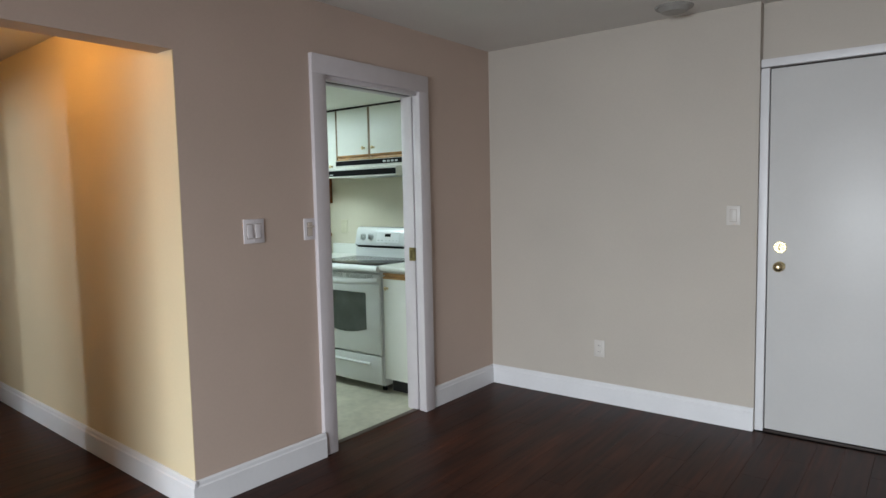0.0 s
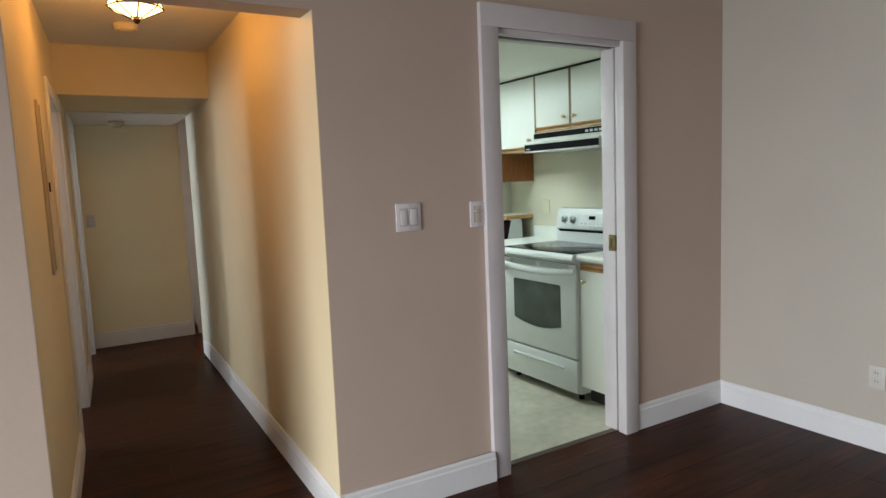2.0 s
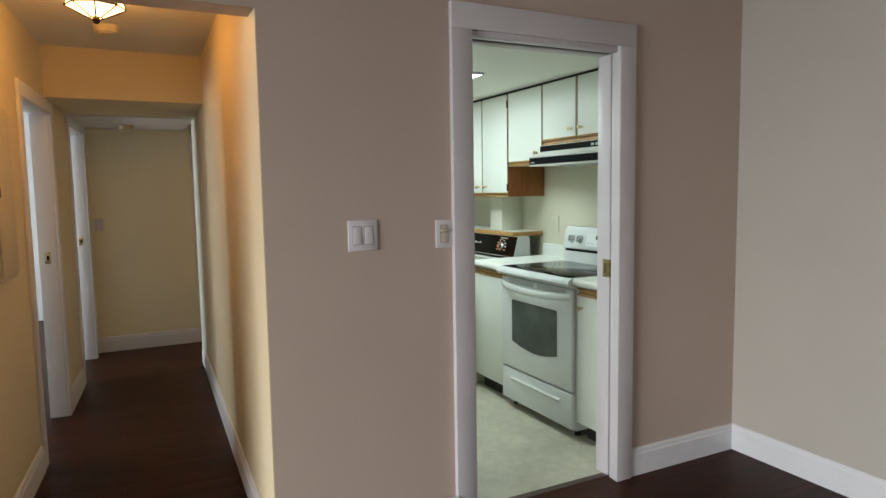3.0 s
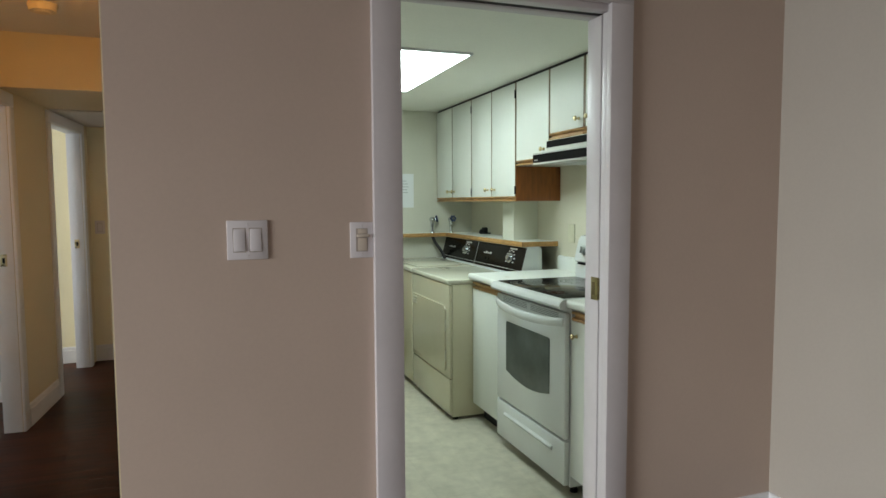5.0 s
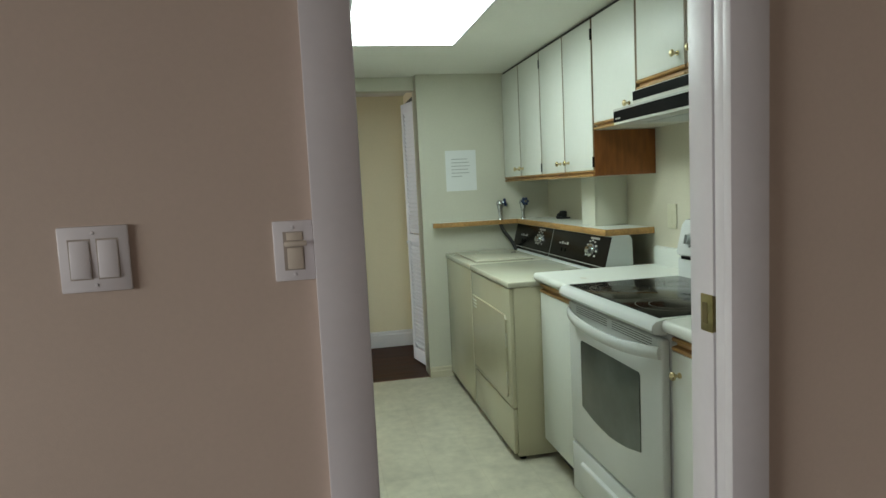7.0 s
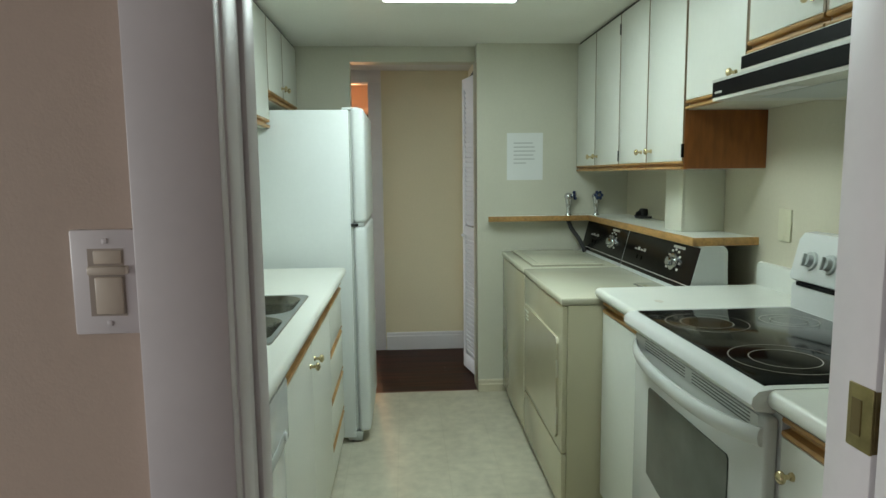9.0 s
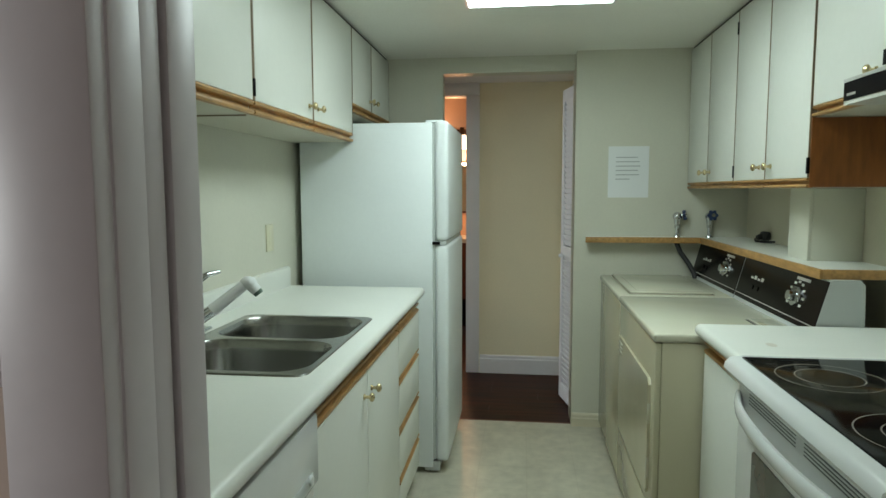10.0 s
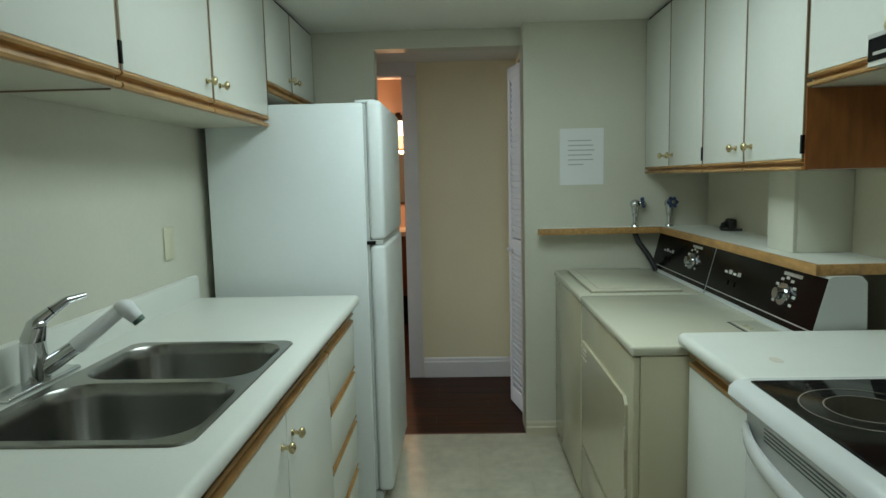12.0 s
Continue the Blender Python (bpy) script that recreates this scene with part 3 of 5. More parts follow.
def base_cabinet(label, x0, x1, yb, yf, s, doors, drawers=False, zr=0.845, group="base cabinets", top=0.87):
    ob = thing("base_cabinet", ((x0 + x1) / 2, yb, 0), label, "cabinet", group)
    boxpart("body", ob, CARC, (x0 + 0.001, x1 - 0.001, yb, yf - s * 0.022, 0.10, top), 0.001)
    boxpart("toe_kick", ob, KICK, (x0 + 0.003, x1 - 0.003, yb, yf - s * 0.075, 0.0, 0.10), 0.0, "black recessed toe kick")
    pull_rail(ob, x0, x1, yf - s * 0.019, s, zr - 0.040, zr)
    if drawers:
        tops = (zr - 0.042, 0.603, 0.408, 0.213)
        bots = (0.640, 0.445, 0.250, 0.105)
        for t, b in zip(tops, bots):
            boxpart("drawer_front", ob, MELA, (x0 + 0.004, x1 - 0.004, yf - s * 0.019, yf, b, t), 0.0015)
        for b in bots[:3]:
            pull_rail(ob, x0 + 0.002, x1 - 0.002, yf - s * 0.019, s, b - 0.036, b - 0.001)
    for a, b, k in doors:
        d = boxpart("door", ob, MELA, (a + 0.003, b - 0.003, yf - s * 0.019, yf, 0.105, zr - 0.042), 0.0015)
        if k is not None:
            shared("knob", knob_mesh, BRASS, d, (k, yf, zr - 0.105), "knob", 0 if s > 0 else math.pi, "small brass knob")
    return ob


YL0 = 3.195
base_cabinet("white two-door sink cabinet with oak pulls", -3.66, -2.668, YBL, YL0, 1, [(-3.175, -2.668, -3.13), (-3.66, -3.175, -3.22)], top=0.70)
base_cabinet("white four-drawer cabinet with oak pulls beside the fridge", -4.123, -3.66, YBL, YL0, 1, [], drawers=True)
YR0 = 4.235
base_cabinet("narrow white cabinet between dryer and stove", -3.466, -3.068, YBR, YR0, -1, [(-3.466, -3.068, None)], zr=0.858)
base_cabinet("white cabinet beside the stove near the doorway", -2.325, XK - 0.003, YBR, YR0, -1, [(-2.325, XK - 0.003, -2.28)], zr=0.858)

# dishwasher under the near end of the counter
dw = thing("dishwasher", (-2.38, 2.8, 0), "white built-in dishwasher under the counter", "dishwasher")
boxpart("body", dw, GREYP, (-2.664, -2.08, YBL, 3.16, 0.09, 0.868), 0.002)
boxpart("kick_plate", dw, KICK, (-2.66, -2.085, YBL, 3.12, 0.0, 0.09), 0.0)
boxpart("door", dw, ENAMEL, (-2.663, -2.081, 3.16, 3.20, 0.10, 0.70), 0.006)
cp = boxpart("control_panel", dw, ENAMEL, (-2.663, -2.081, 3.16, 3.212, 0.706, 0.862), 0.008)
boxpart("handle_recess", cp, GREYP, (-2.62, -2.2, 3.205, 3.2135, 0.715, 0.745), 0.002, "grey latch recess")
bm = bmesh.new()
cyl(bm, (-2.60, 3.21, 0.735), (-2.60, 3.218, 0.735), 0.011, 0.010, 16)
part("dial", bm, WHITEP, cp, "small white dial")
base_cabinet("narrow white filler cabinet beside the dishwasher", -2.078, XK - 0.003, YBL, YL0, 1, [(-2.078, XK - 0.003, None)])

# counters with rounded front edges
CT, CB = 0.91, 0.872


def nosing(bm, x0, x1, y_in, y_edge):
    s = 1 if y_edge > y_in else -1
    r = 0.016
    prof = [(y_in, CB), (y_edge - s * r * 0.6, CB)]
    for i in range(7):
        a = radians(-90 + 30 * i)
        prof.append((y_edge - s * r * (1 - math.cos(a)), (CT + CB) / 2 + (CT - CB) / 2 * math.sin(a)))
    prof.append((y_in, CT))
    prism(bm, prof, "x", x0, x1)


SX0, SX1, SY0, SY1 = -3.444, -2.744, 2.705, 3.155      # the sink's rim
wt = thing("worktop", (-3.05, YK, CB), "white laminate worktop with upstand round the sink", "worktop")
bm = bmesh.new()
nosing(bm, -4.128, XK - 0.002, SY1 - 0.014, 3.222)
bx(bm, -4.128, XK - 0.002, YBL, SY0 + 0.014, CB, CT)
bx(bm, -4.128, SX0 + 0.014, SY0 + 0.014, SY1 - 0.014, CB, CT)
bx(bm, SX1 - 0.014, XK - 0.002, SY0 + 0.014, SY1 - 0.014, CB, CT)
part("slab", bm, LAMIN, wt)
bm = bmesh.new()
prism(bm, [(YBL, CT), (YBL + 0.022, CT), (YBL + 0.022, 0.985), (YBL + 0.018, 0.995), (YBL + 0.008, 0.999), (YBL, 0.998)], "x", -4.128, XK - 0.002)
part("upstand", bm, LAMIN, wt)
for lab, x0, x1 in (("small white laminate worktop between dryer and stove", -3.469, -3.067), ("white laminate worktop beside the stove", -2.326, XK - 0.002)):
    w2 = thing("worktop", ((x0 + x1) / 2, YBR, CB), lab, "worktop")
    bm = bmesh.new()
    nosing(bm, x0, x1, YBR, 4.205)
    part("slab", bm, LAMIN, w2)
    bm = bmesh.new()
    prism(bm, [(YBR, CT), (YBR - 0.022, CT), (YBR - 0.022, 0.985), (YBR - 0.018, 0.995), (YBR - 0.008, 0.999), (YBR, 0.998)], "x", x0, x1)
    part("upstand", bm, LAMIN, w2)
    if x0 < -3:
        bm = bmesh.new()
        ball(bm, (-3.20, 4.34, CT + 0.0005), 0.02, 1.2, 0.7, 0.03, 14)
        part("stain", bm, mat("faint_tan_stain", (0.64, 0.60, 0.52), 0.4), w2, "faint tan scorch mark")

# sink with two bowls
sink = thing("sink", ((SX0 + SX1) / 2, (SY0 + SY1) / 2, CT), "stainless steel double-bowl kitchen sink in the worktop", "sink")
bm = bmesh.new()
cx, cy = (SX0 + SX1) / 2, (SY0 + SY1) / 2
hx, hy = (SX1 - SX0) / 2, (SY1 - SY0) / 2
bowls = [(cx + 0.168, cy + 0.006, 0.156, 0.203), (cx - 0.168, cy + 0.006, 0.156, 0.203)]
zr = CT + 0.004
def ring(loop, z):
    return [bm.verts.new((x, y, z)) for x, y in loop]


def join(lo, hi):
    for q in range(len(lo)):
        bm.faces.new((lo[q], lo[(q + 1) % len(lo)], hi[(q + 1) % len(hi)], hi[q]))


loops = [ring(ringloop(cx, cy, hx - 0.006, hy - 0.006, 0.034, 8), zr)] + [ring(ringloop(a, b, c, d, 0.085, 9), zr) for a, b, c, d in bowls]
rolled = ring(ringloop(cx, cy, hx - 0.002, hy - 0.002, 0.036, 8), zr - 0.001)
foot = ring(ringloop(cx, cy, hx, hy, 0.037, 8), CT + 0.0004)
join(loops[0], rolled)
join(rolled, foot)
edges = [bm.edges.get((lp[q], lp[(q + 1) % len(lp)])) or bm.edges.new((lp[q], lp[(q + 1) % len(lp)])) for lp in loops for q in range(len(lp))]
bmesh.ops.triangle_fill(bm, use_beauty=True, edges=edges)
bmesh.ops.recalc_face_normals(bm, faces=bm.faces)
if sum(f.normal.z * f.calc_area() for f in bm.faces) < 0:
    bmesh.ops.reverse_faces(bm, faces=bm.faces)
part("rim", bm, STEEL, sink, smooth=False)
for a, b, c, d in bowls:
    bm = bmesh.new()
    prev = None
    for k, (sh, z) in enumerate(((0, zr), (0.004, zr - 0.006), (0.008, zr - 0.03), (0.016, zr - 0.13), (0.028, zr - 0.155), (0.055, zr - 0.166))):
        row = [bm.verts.new((x, y, z)) for x, y in ringloop(a, b, c - sh, d - sh, 0.085 - sh * 0.3, 9)]
        if prev:
            for i in range(len(row)):
                bm.faces.new((prev[i], prev[(i + 1) % len(row)], row[(i + 1) % len(row)], row[i]))
        prev = row
    bm.faces.new(prev)
    bmesh.ops.recalc_face_normals(bm, faces=bm.faces)
    bmesh.ops.reverse_faces(bm, faces=bm.faces)
    bowl = part("bowl", bm, STEEL, sink)
    bm = bmesh.new()
    cyl(bm, (a, b, zr - 0.1655), (a, b, zr - 0.161), 0.045, 0.042, 24)
    part("drain", bm, CHROME, bowl, "round chrome drain")

# faucet with a white pull-out spray
FX, FY = -3.085, 2.668
fa = thing("faucet", (FX, FY, CT), "chrome single-lever faucet with white pull-out spray", "faucet")
bm = bmesh.new()
bx(bm, FX - 0.125, FX + 0.125, FY - 0.027, FY + 0.027, CT, CT + 0.012, 0.005, 3)
part("base_plate", bm, CHROME, fa)
bm = bmesh.new()
cyl(bm, (FX, FY, CT + 0.012), (FX, FY, CT + 0.10), 0.030, 0.026, 24)
cyl(bm, (FX, FY, CT + 0.10), (FX - 0.003, FY + 0.010, CT + 0.135), 0.026, 0.021, 24)
ball(bm, (FX - 0.003, FY + 0.010, CT + 0.135), 0.022, 1, 1, 0.8, 18)
part("body", bm, CHROME, fa)
bm = bmesh.new()
pts = [(FX - 0.004, FY + 0.012, CT + 0.142), (FX - 0.02, FY + 0.035, CT + 0.163), (FX - 0.045, FY + 0.055, CT + 0.182), (FX - 0.078, FY + 0.080, CT + 0.188)]
for i, (p, q) in enumerate(zip(pts, pts[1:])):
    cyl(bm, p, q, 0.015 - 0.003 * i, 0.012 - 0.003 * i, 14)
part("lever", bm, CHROME, fa)
bm = bmesh.new()
cyl(bm, (FX - 0.005, FY + 0.015, CT + 0.035), (FX - 0.035, FY + 0.085, CT + 0.085), 0.020, 0.017, 18)
part("spout", bm, CHROME, fa)
bm = bmesh.new()
cyl(bm, (FX - 0.030, FY + 0.075, CT + 0.078), (FX - 0.075, FY + 0.161, CT + 0.152), 0.0185, 0.016, 18)
ball(bm, (FX - 0.079, FY + 0.168, CT + 0.155), 0.023, 1, 1.1, 0.9, 18)
cyl(bm, (FX - 0.079, FY + 0.171, CT + 0.155), (FX - 0.085, FY + 0.192, CT + 0.130), 0.020, 0.016, 18)
sprayer = part("spray_wand", bm, WHITEP, fa, "white plastic spray wand")
bm = bmesh.new()
cyl(bm, (FX - 0.085, FY + 0.192, CT + 0.130), (FX - 0.087, FY + 0.198, CT + 0.121), 0.015, 0.014, 18)
part("nozzle", bm, AERATOR, sprayer, "green-grey spray nozzle")

# ---- stove ----
S0, S1, SF, SB = -3.061, -2.331, 4.210, 4.806
st = thing("stove", ((S0 + S1) / 2, 4.55, 0), "white free-standing electric range with black glass top", "stove")
boxpart("body", st, ENAMEL, (S0, S1, SF + 0.03, SB - 0.004, 0.045, 0.878), 0.004)
for x in (S0 + 0.05, S1 - 0.05):
    for y in (SF + 0.08, SB - 0.08):
        bm = bmesh.new()
        cyl(bm, (x, y, 0), (x, y, 0.05), 0.018, 0.015, 12)
        part("foot", bm, BLACK, st)
bm = bmesh.new()
prism(bm, [(SF + 0.01, 0.862), (SF - 0.028, 0.868), (SF - 0.036, 0.880), (SF - 0.034, 0.895), (SF - 0.022, 0.907), (SF + 0.01, 0.912), (SB - 0.10, 0.912), (SB - 0.10, 0.88), (SF + 0.03, 0.88)], "x", S0 - 0.004, S1 + 0.004)
part("top_frame", bm, ENAMEL, st)
ct = boxpart("cooktop", st, GLASSTOP, (S0 + 0.018, S1 - 0.018, SF + 0.001, SB - 0.108, 0.908, 0.9145), 0.002, "black ceramic glass cooktop")
for bxc, byc, r in ((-2.872, 4.345, 0.112), (-2.515, 4.355, 0.120), (-2.872, 4.585, 0.078), (-2.515, 4.585, 0.078)):
    for rr in (r, r * 0.64):
        bm = bmesh.new()
        n = 48
        a = [bm.verts.new((bxc + rr * math.cos(2 * math.pi * i / n), byc + rr * math.sin(2 * math.pi * i / n), 0.9149)) for i in range(n)]
        b = [bm.verts.new((bxc + (rr - 0.003) * math.cos(2 * math.pi * i / n), byc + (rr - 0.003) * math.sin(2 * math.pi * i / n), 0.9149)) for i in range(n)]
        for i in range(n):
            bm.faces.new((a[i], a[(i + 1) % n], b[(i + 1) % n], b[i]))
        part("burner_ring", bm, RING, ct, "printed grey burner ring")
bm = bmesh.new()
cyl(bm, (-2.872, 4.345, 0.9143), (-2.872, 4.345, 0.9147), 0.066, 0.066, 40)
part("burner_field", bm, BURN, ct, "dull brown burner field under the glass")
bm = bmesh.new()
bx(bm, S0 + 0.004, S1 - 0.004, SF, SF + 0.029, 0.268, 0.848, 0.008, 3)
door = part("oven_door", bm, ENAMEL, st)
bm = bmesh.new()
prism(bm, [(S0 + 0.125, 0.445), (S0 + 0.22, 0.424), (S0 + 0.30, 0.415), ((S0 + S1) / 2, 0.411), (S1 - 0.30, 0.415), (S1 - 0.23, 0.424), (S1 - 0.14, 0.445), (S1 - 0.14, 0.702), (S1 - 0.148, 0.710), (S0 + 0.133, 0.710), (S0 + 0.125, 0.702)], "y", SF - 0.003, SF + 0.004)
part("oven_window", bm, OVENGL, door, "smoked glass oven window")
bm = bmesh.new()
n = 20
rows = []
for i in range(n + 1):
    u = i / n
    x = S0 + 0.012 + u * (S1 - S0 - 0.024)
    bow = 0.036 * (1 - (2 * u - 1) ** 4)
    zc = 0.806 - 0.020 * math.sin(math.pi * u)
    rows.append([bm.verts.new((x, SF - 0.002 - bow + 0.010 * math.cos(radians(k * 36)), zc + 0.021 * math.sin(radians(k * 36)))) for k in range(10)])
for p, q in zip(rows, rows[1:]):
    for k in range(10):
        bm.faces.new((p[k], p[(k + 1) % 10], q[(k + 1) % 10], q[k]))
bm.faces.new(rows[0])
bm.faces.new(rows[-1][::-1])
bmesh.ops.recalc_face_normals(bm, faces=bm.faces)
part("handle", bm, ENAMEL, door, "bowed white door handle")
vent = boxpart("vent_strip", door, ENAMEL, (S0 + 0.03, S1 - 0.03, SF - 0.0012, SF + 0.002, 0.808, 0.8455), 0.0, "white vent strip above the oven door")
for k in range(4):
    for x in (S0 + 0.09, S0 + 0.40):
        boxpart("vent_slot", vent, SLOTG, (x, x + 0.27, SF - 0.0022, SF + 0.002, 0.8140 + k * 0.0080, 0.8164 + k * 0.0080), 0.0, "long dark vent slot")
dr = boxpart("storage_drawer", st, ENAMEL, (S0 + 0.004, S1 - 0.004, SF, SF + 0.029, 0.055, 0.258), 0.006)
bm = bmesh.new()
prism(bm, [(SF - 0.001, 0.208), (SF - 0.010, 0.203), (SF - 0.012, 0.196), (SF - 0.003, 0.186), (SF + 0.002, 0.186), (SF + 0.002, 0.208)], "x", S0 + 0.11, S1 - 0.11)
part("drawer_grip", bm, ENAMEL, dr, "moulded white drawer grip")
bm = bmesh.new()
prism(bm, [(SB - 0.10, 0.905), (SB - 0.10, 0.985), (SB - 0.085, 0.995), (SB - 0.104, 1.004), (SB - 0.108, 1.015), (SB - 0.082, 1.125), (SB - 0.066, 1.146), (SB - 0.03, 1.15), (SB - 0.004, 1.145), (SB - 0.004, 0.905)], "x", S0 + 0.002, S1 - 0.002)
bg = part("backguard", bm, ENAMEL, st)
boxpart("vent_gap", bg, BLACK, (S0 + 0.03, S1 - 0.03, SB - 0.1045, SB - 0.09, 0.9875, 0.9985), 0.0, "dark vent gap")


def dial_mesh(bm):
    # facing -y
    cyl(bm, (0, 0, 0), (0, -0.008, 0), 0.030, 0.028, 24)
    cyl(bm, (0, -0.008, 0), (0, -0.022, 0), 0.020, 0.017, 20)
    bx(bm, -0.004, 0.004, -0.032, -0.02, -0.019, 0.019, 0.002)


TILT = -0.23
for x in (S0 + 0.085, S0 + 0.170, S1 - 0.170, S1 - 0.085):
    shared("stove_dial", dial_mesh, GREYP, bg, (x, SB - 0.0945, 1.068), "dial", 0, "pale grey control dial", (TILT, 0))


def tilted(parent, name, material, x0, x1, z0, z1, lift, label=""):
    """A thin plate on the leaning face of the backguard."""
    bm = bmesh.new()
    y = lambda z: SB - 0.108 + (z - 1.015) * (0.026 / 0.110)
    v = [bm.verts.new((x, y(z) - k, z)) for k in (lift, -0.002) for x, z in ((x0, z0), (x1, z0), (x1, z1), (x0, z1))]
    for q in ((0, 1, 2, 3), (7, 6, 5, 4), (0, 4, 5, 1), (1, 5, 6, 2), (2, 6, 7, 3), (3, 7, 4, 0)):
        bm.faces.new([v[i] for i in q])
    bmesh.ops.recalc_face_normals(bm, faces=bm.faces)
    return part(name, bm, material, parent, label, smooth=False)


cpn = tilted(bg, "control_panel", WHITEP, -2.825, -2.585, 1.030, 1.108, 0.0015)
tilted(cpn, "display", BLACK, -2.735, -2.675, 1.075, 1.098, 0.003, "dark clock display")
tilted(cpn, "badge", MARK, -2.725, -2.705, 1.022, 1.028, 0.003, "small grey badge")
for i in range(6):
    tilted(cpn, "button", GREYP, -2.810 + i * 0.038 + (0.0 if i < 2 else 0.012), -2.790 + i * 0.038, 1.042, 1.050, 0.003)

# ---- range hood ----
H0, H1, HF = -3.062, -2.345, 4.43
hd = thing("range_hood", ((H0 + H1) / 2, 4.64, 1.55), "off-white under-cabinet range hood with black front strip", "range hood")
bm = bmesh.new()
prism(bm, [(YBR, 1.68), (YCR - 0.015, 1.68), (YCR - 0.015, 1.622), (HF + 0.004, 1.610), (HF, 1.606), (HF, 1.546), (YBR, 1.55)], "x", H0, H1)
part("shell", bm, HOODB, hd)
boxpart("front_strip", hd, BLACK, (H0 + 0.003, H1 - 0.003, HF - 0.0025, HF + 0.001, 1.556, 1.599), 0.0, "glossy black front strip")
boxpart("upper_strip", hd, BLACK, (H0 + 0.003, H1 - 0.003, YCR - 0.018, YCR - 0.014, 1.641, 1.677), 0.0, "black control strip")
boxpart("chrome_line", hd, MARK, (H0 + 0.003, H1 - 0.003, HF - 0.004, HF + 0.001, 1.5995, 1.6075), 0.0, "bright metal line")
boxpart("badge", hd, MARK, (H0 + 0.02, H0 + 0.06, HF - 0.0035, HF - 0.0022, 1.566, 1.572), 0.0, "small silver badge")
for i in range(4):
    boxpart("switch", hd, GREYP, (H1 - 0.20 + i * 0.04, H1 - 0.175 + i * 0.04, YCR - 0.022, YCR - 0.0178, 1.650, 1.664), 0.001)
boxpart("filter", hd, GREYP, (H0 + 0.1, H1 - 0.1, HF + 0.09, YBR - 0.1, 1.545, 1.5505), 0.001, "grey metal grease filter")
boxpart("light_lens", hd, WHITEP, (H0 + 0.16, H0 + 0.34, HF + 0.03, HF + 0.08, 1.545, 1.5505), 0.001)

# ---- laundry machines ----


def laundry(name, label, x0, x1, dryer):
    f, top = 4.085, 0.872
    ob = thing(name, ((x0 + x1) / 2, 4.4, 0), label, name.replace("_", " "))
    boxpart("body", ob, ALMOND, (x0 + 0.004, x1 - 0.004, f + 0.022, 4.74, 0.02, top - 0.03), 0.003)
    for x in (x0 + 0.04, x1 - 0.04):
        bm = bmesh.new()
        cyl(bm, (x, f + 0.05, 0), (x, f + 0.05, 0.03), 0.018, 0.018, 12)
        part("foot", bm, BLACK, ob)
    bm = bmesh.new()
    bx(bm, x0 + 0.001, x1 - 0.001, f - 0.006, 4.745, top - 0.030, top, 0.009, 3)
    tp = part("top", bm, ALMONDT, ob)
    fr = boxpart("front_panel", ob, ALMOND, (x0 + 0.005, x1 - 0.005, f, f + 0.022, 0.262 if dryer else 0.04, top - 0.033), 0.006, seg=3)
    if dryer:
        boxpart("kick_panel", ob, ALMOND, (x0 + 0.005, x1 - 0.005, f, f + 0.022, 0.035, 0.256), 0.006)
        bm = bmesh.new()
        prism(bm, [(x0 + 0.055, 0.30), (x1 - 0.075, 0.30), (x1 - 0.055, 0.32), (x1 - 0.055, 0.685), (x1 - 0.075, 0.705), (x0 + 0.055, 0.705)], "y", f - 0.009, f + 0.004)
        dd = part("door", bm, ALMOND, ob, smooth=False)
        for i in range(3):
            boxpart("door_grip", dd, ALMONDT, (x0 + 0.07, x0 + 0.15, f - 0.014, f - 0.008, 0.642 + i * 0.018, 0.651 + i * 0.018), 0.002)
        boxpart("door_hinge", dd, ALMONDT, (x1 - 0.058, x1 - 0.052, f - 0.011, f - 0.002, 0.36, 0.43), 0.001)
        boxpart("door_hinge", dd, ALMONDT, (x1 - 0.058, x1 - 0.052, f - 0.011, f - 0.002, 0.55, 0.62), 0.001)
        boxpart("lint_gap", tp, KICK, (x1 - 0.275, x1 - 0.025, 4.452, 4.546, top - 0.002, top + 0.0012), 0.0, "dark joint round the lint screen cover")
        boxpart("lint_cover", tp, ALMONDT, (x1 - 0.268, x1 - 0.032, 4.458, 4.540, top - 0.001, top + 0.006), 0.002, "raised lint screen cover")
        boxpart("lint_grip", tp, ALMOND, (x1 - 0.20, x1 - 0.15, 4.466, 4.482, top + 0.005, top + 0.009), 0.0015)
    else:
        # sheet of darkened almond paints the shade in the joint under the lid
        boxpart("lid_gap", tp, mat("painted_almond_joint_shade", (0.24, 0.22, 0.15), 0.5), (x0 + 0.046, x1 - 0.046, f + 0.046, 4.504, top - 0.001, top + 0.0010), 0.0, "thin dark joint round the lid")
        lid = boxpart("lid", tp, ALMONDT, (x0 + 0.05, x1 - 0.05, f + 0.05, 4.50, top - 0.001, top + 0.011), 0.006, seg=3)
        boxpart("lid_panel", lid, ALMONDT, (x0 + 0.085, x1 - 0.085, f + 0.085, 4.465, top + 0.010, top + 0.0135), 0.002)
    bm = bmesh.new()
    prism(bm, [(4.562, top - 0.001), (4.568, top + 0.012), (4.612, 1.052), (4.625, 1.056), (4.70, 1.056), (4.715, 1.04), (4.72, top)], "x", x0 + 0.004, x1 - 0.004)
    cs = part("console", bm, GREYP, ob, "pale metal control console")

    def face(nm, mt, a, b, z0, z1, lift, lab=""):
        y = lambda z: 4.568 + (z - top - 0.012) * (0.044 / (1.052 - top - 0.012))
        bm = bmesh.new()
        v = [bm.verts.new((x, y(z) - k, z)) for k in (lift, -0.001) for x, z in ((a, z0), (b, z0), (b, z1), (a, z1))]
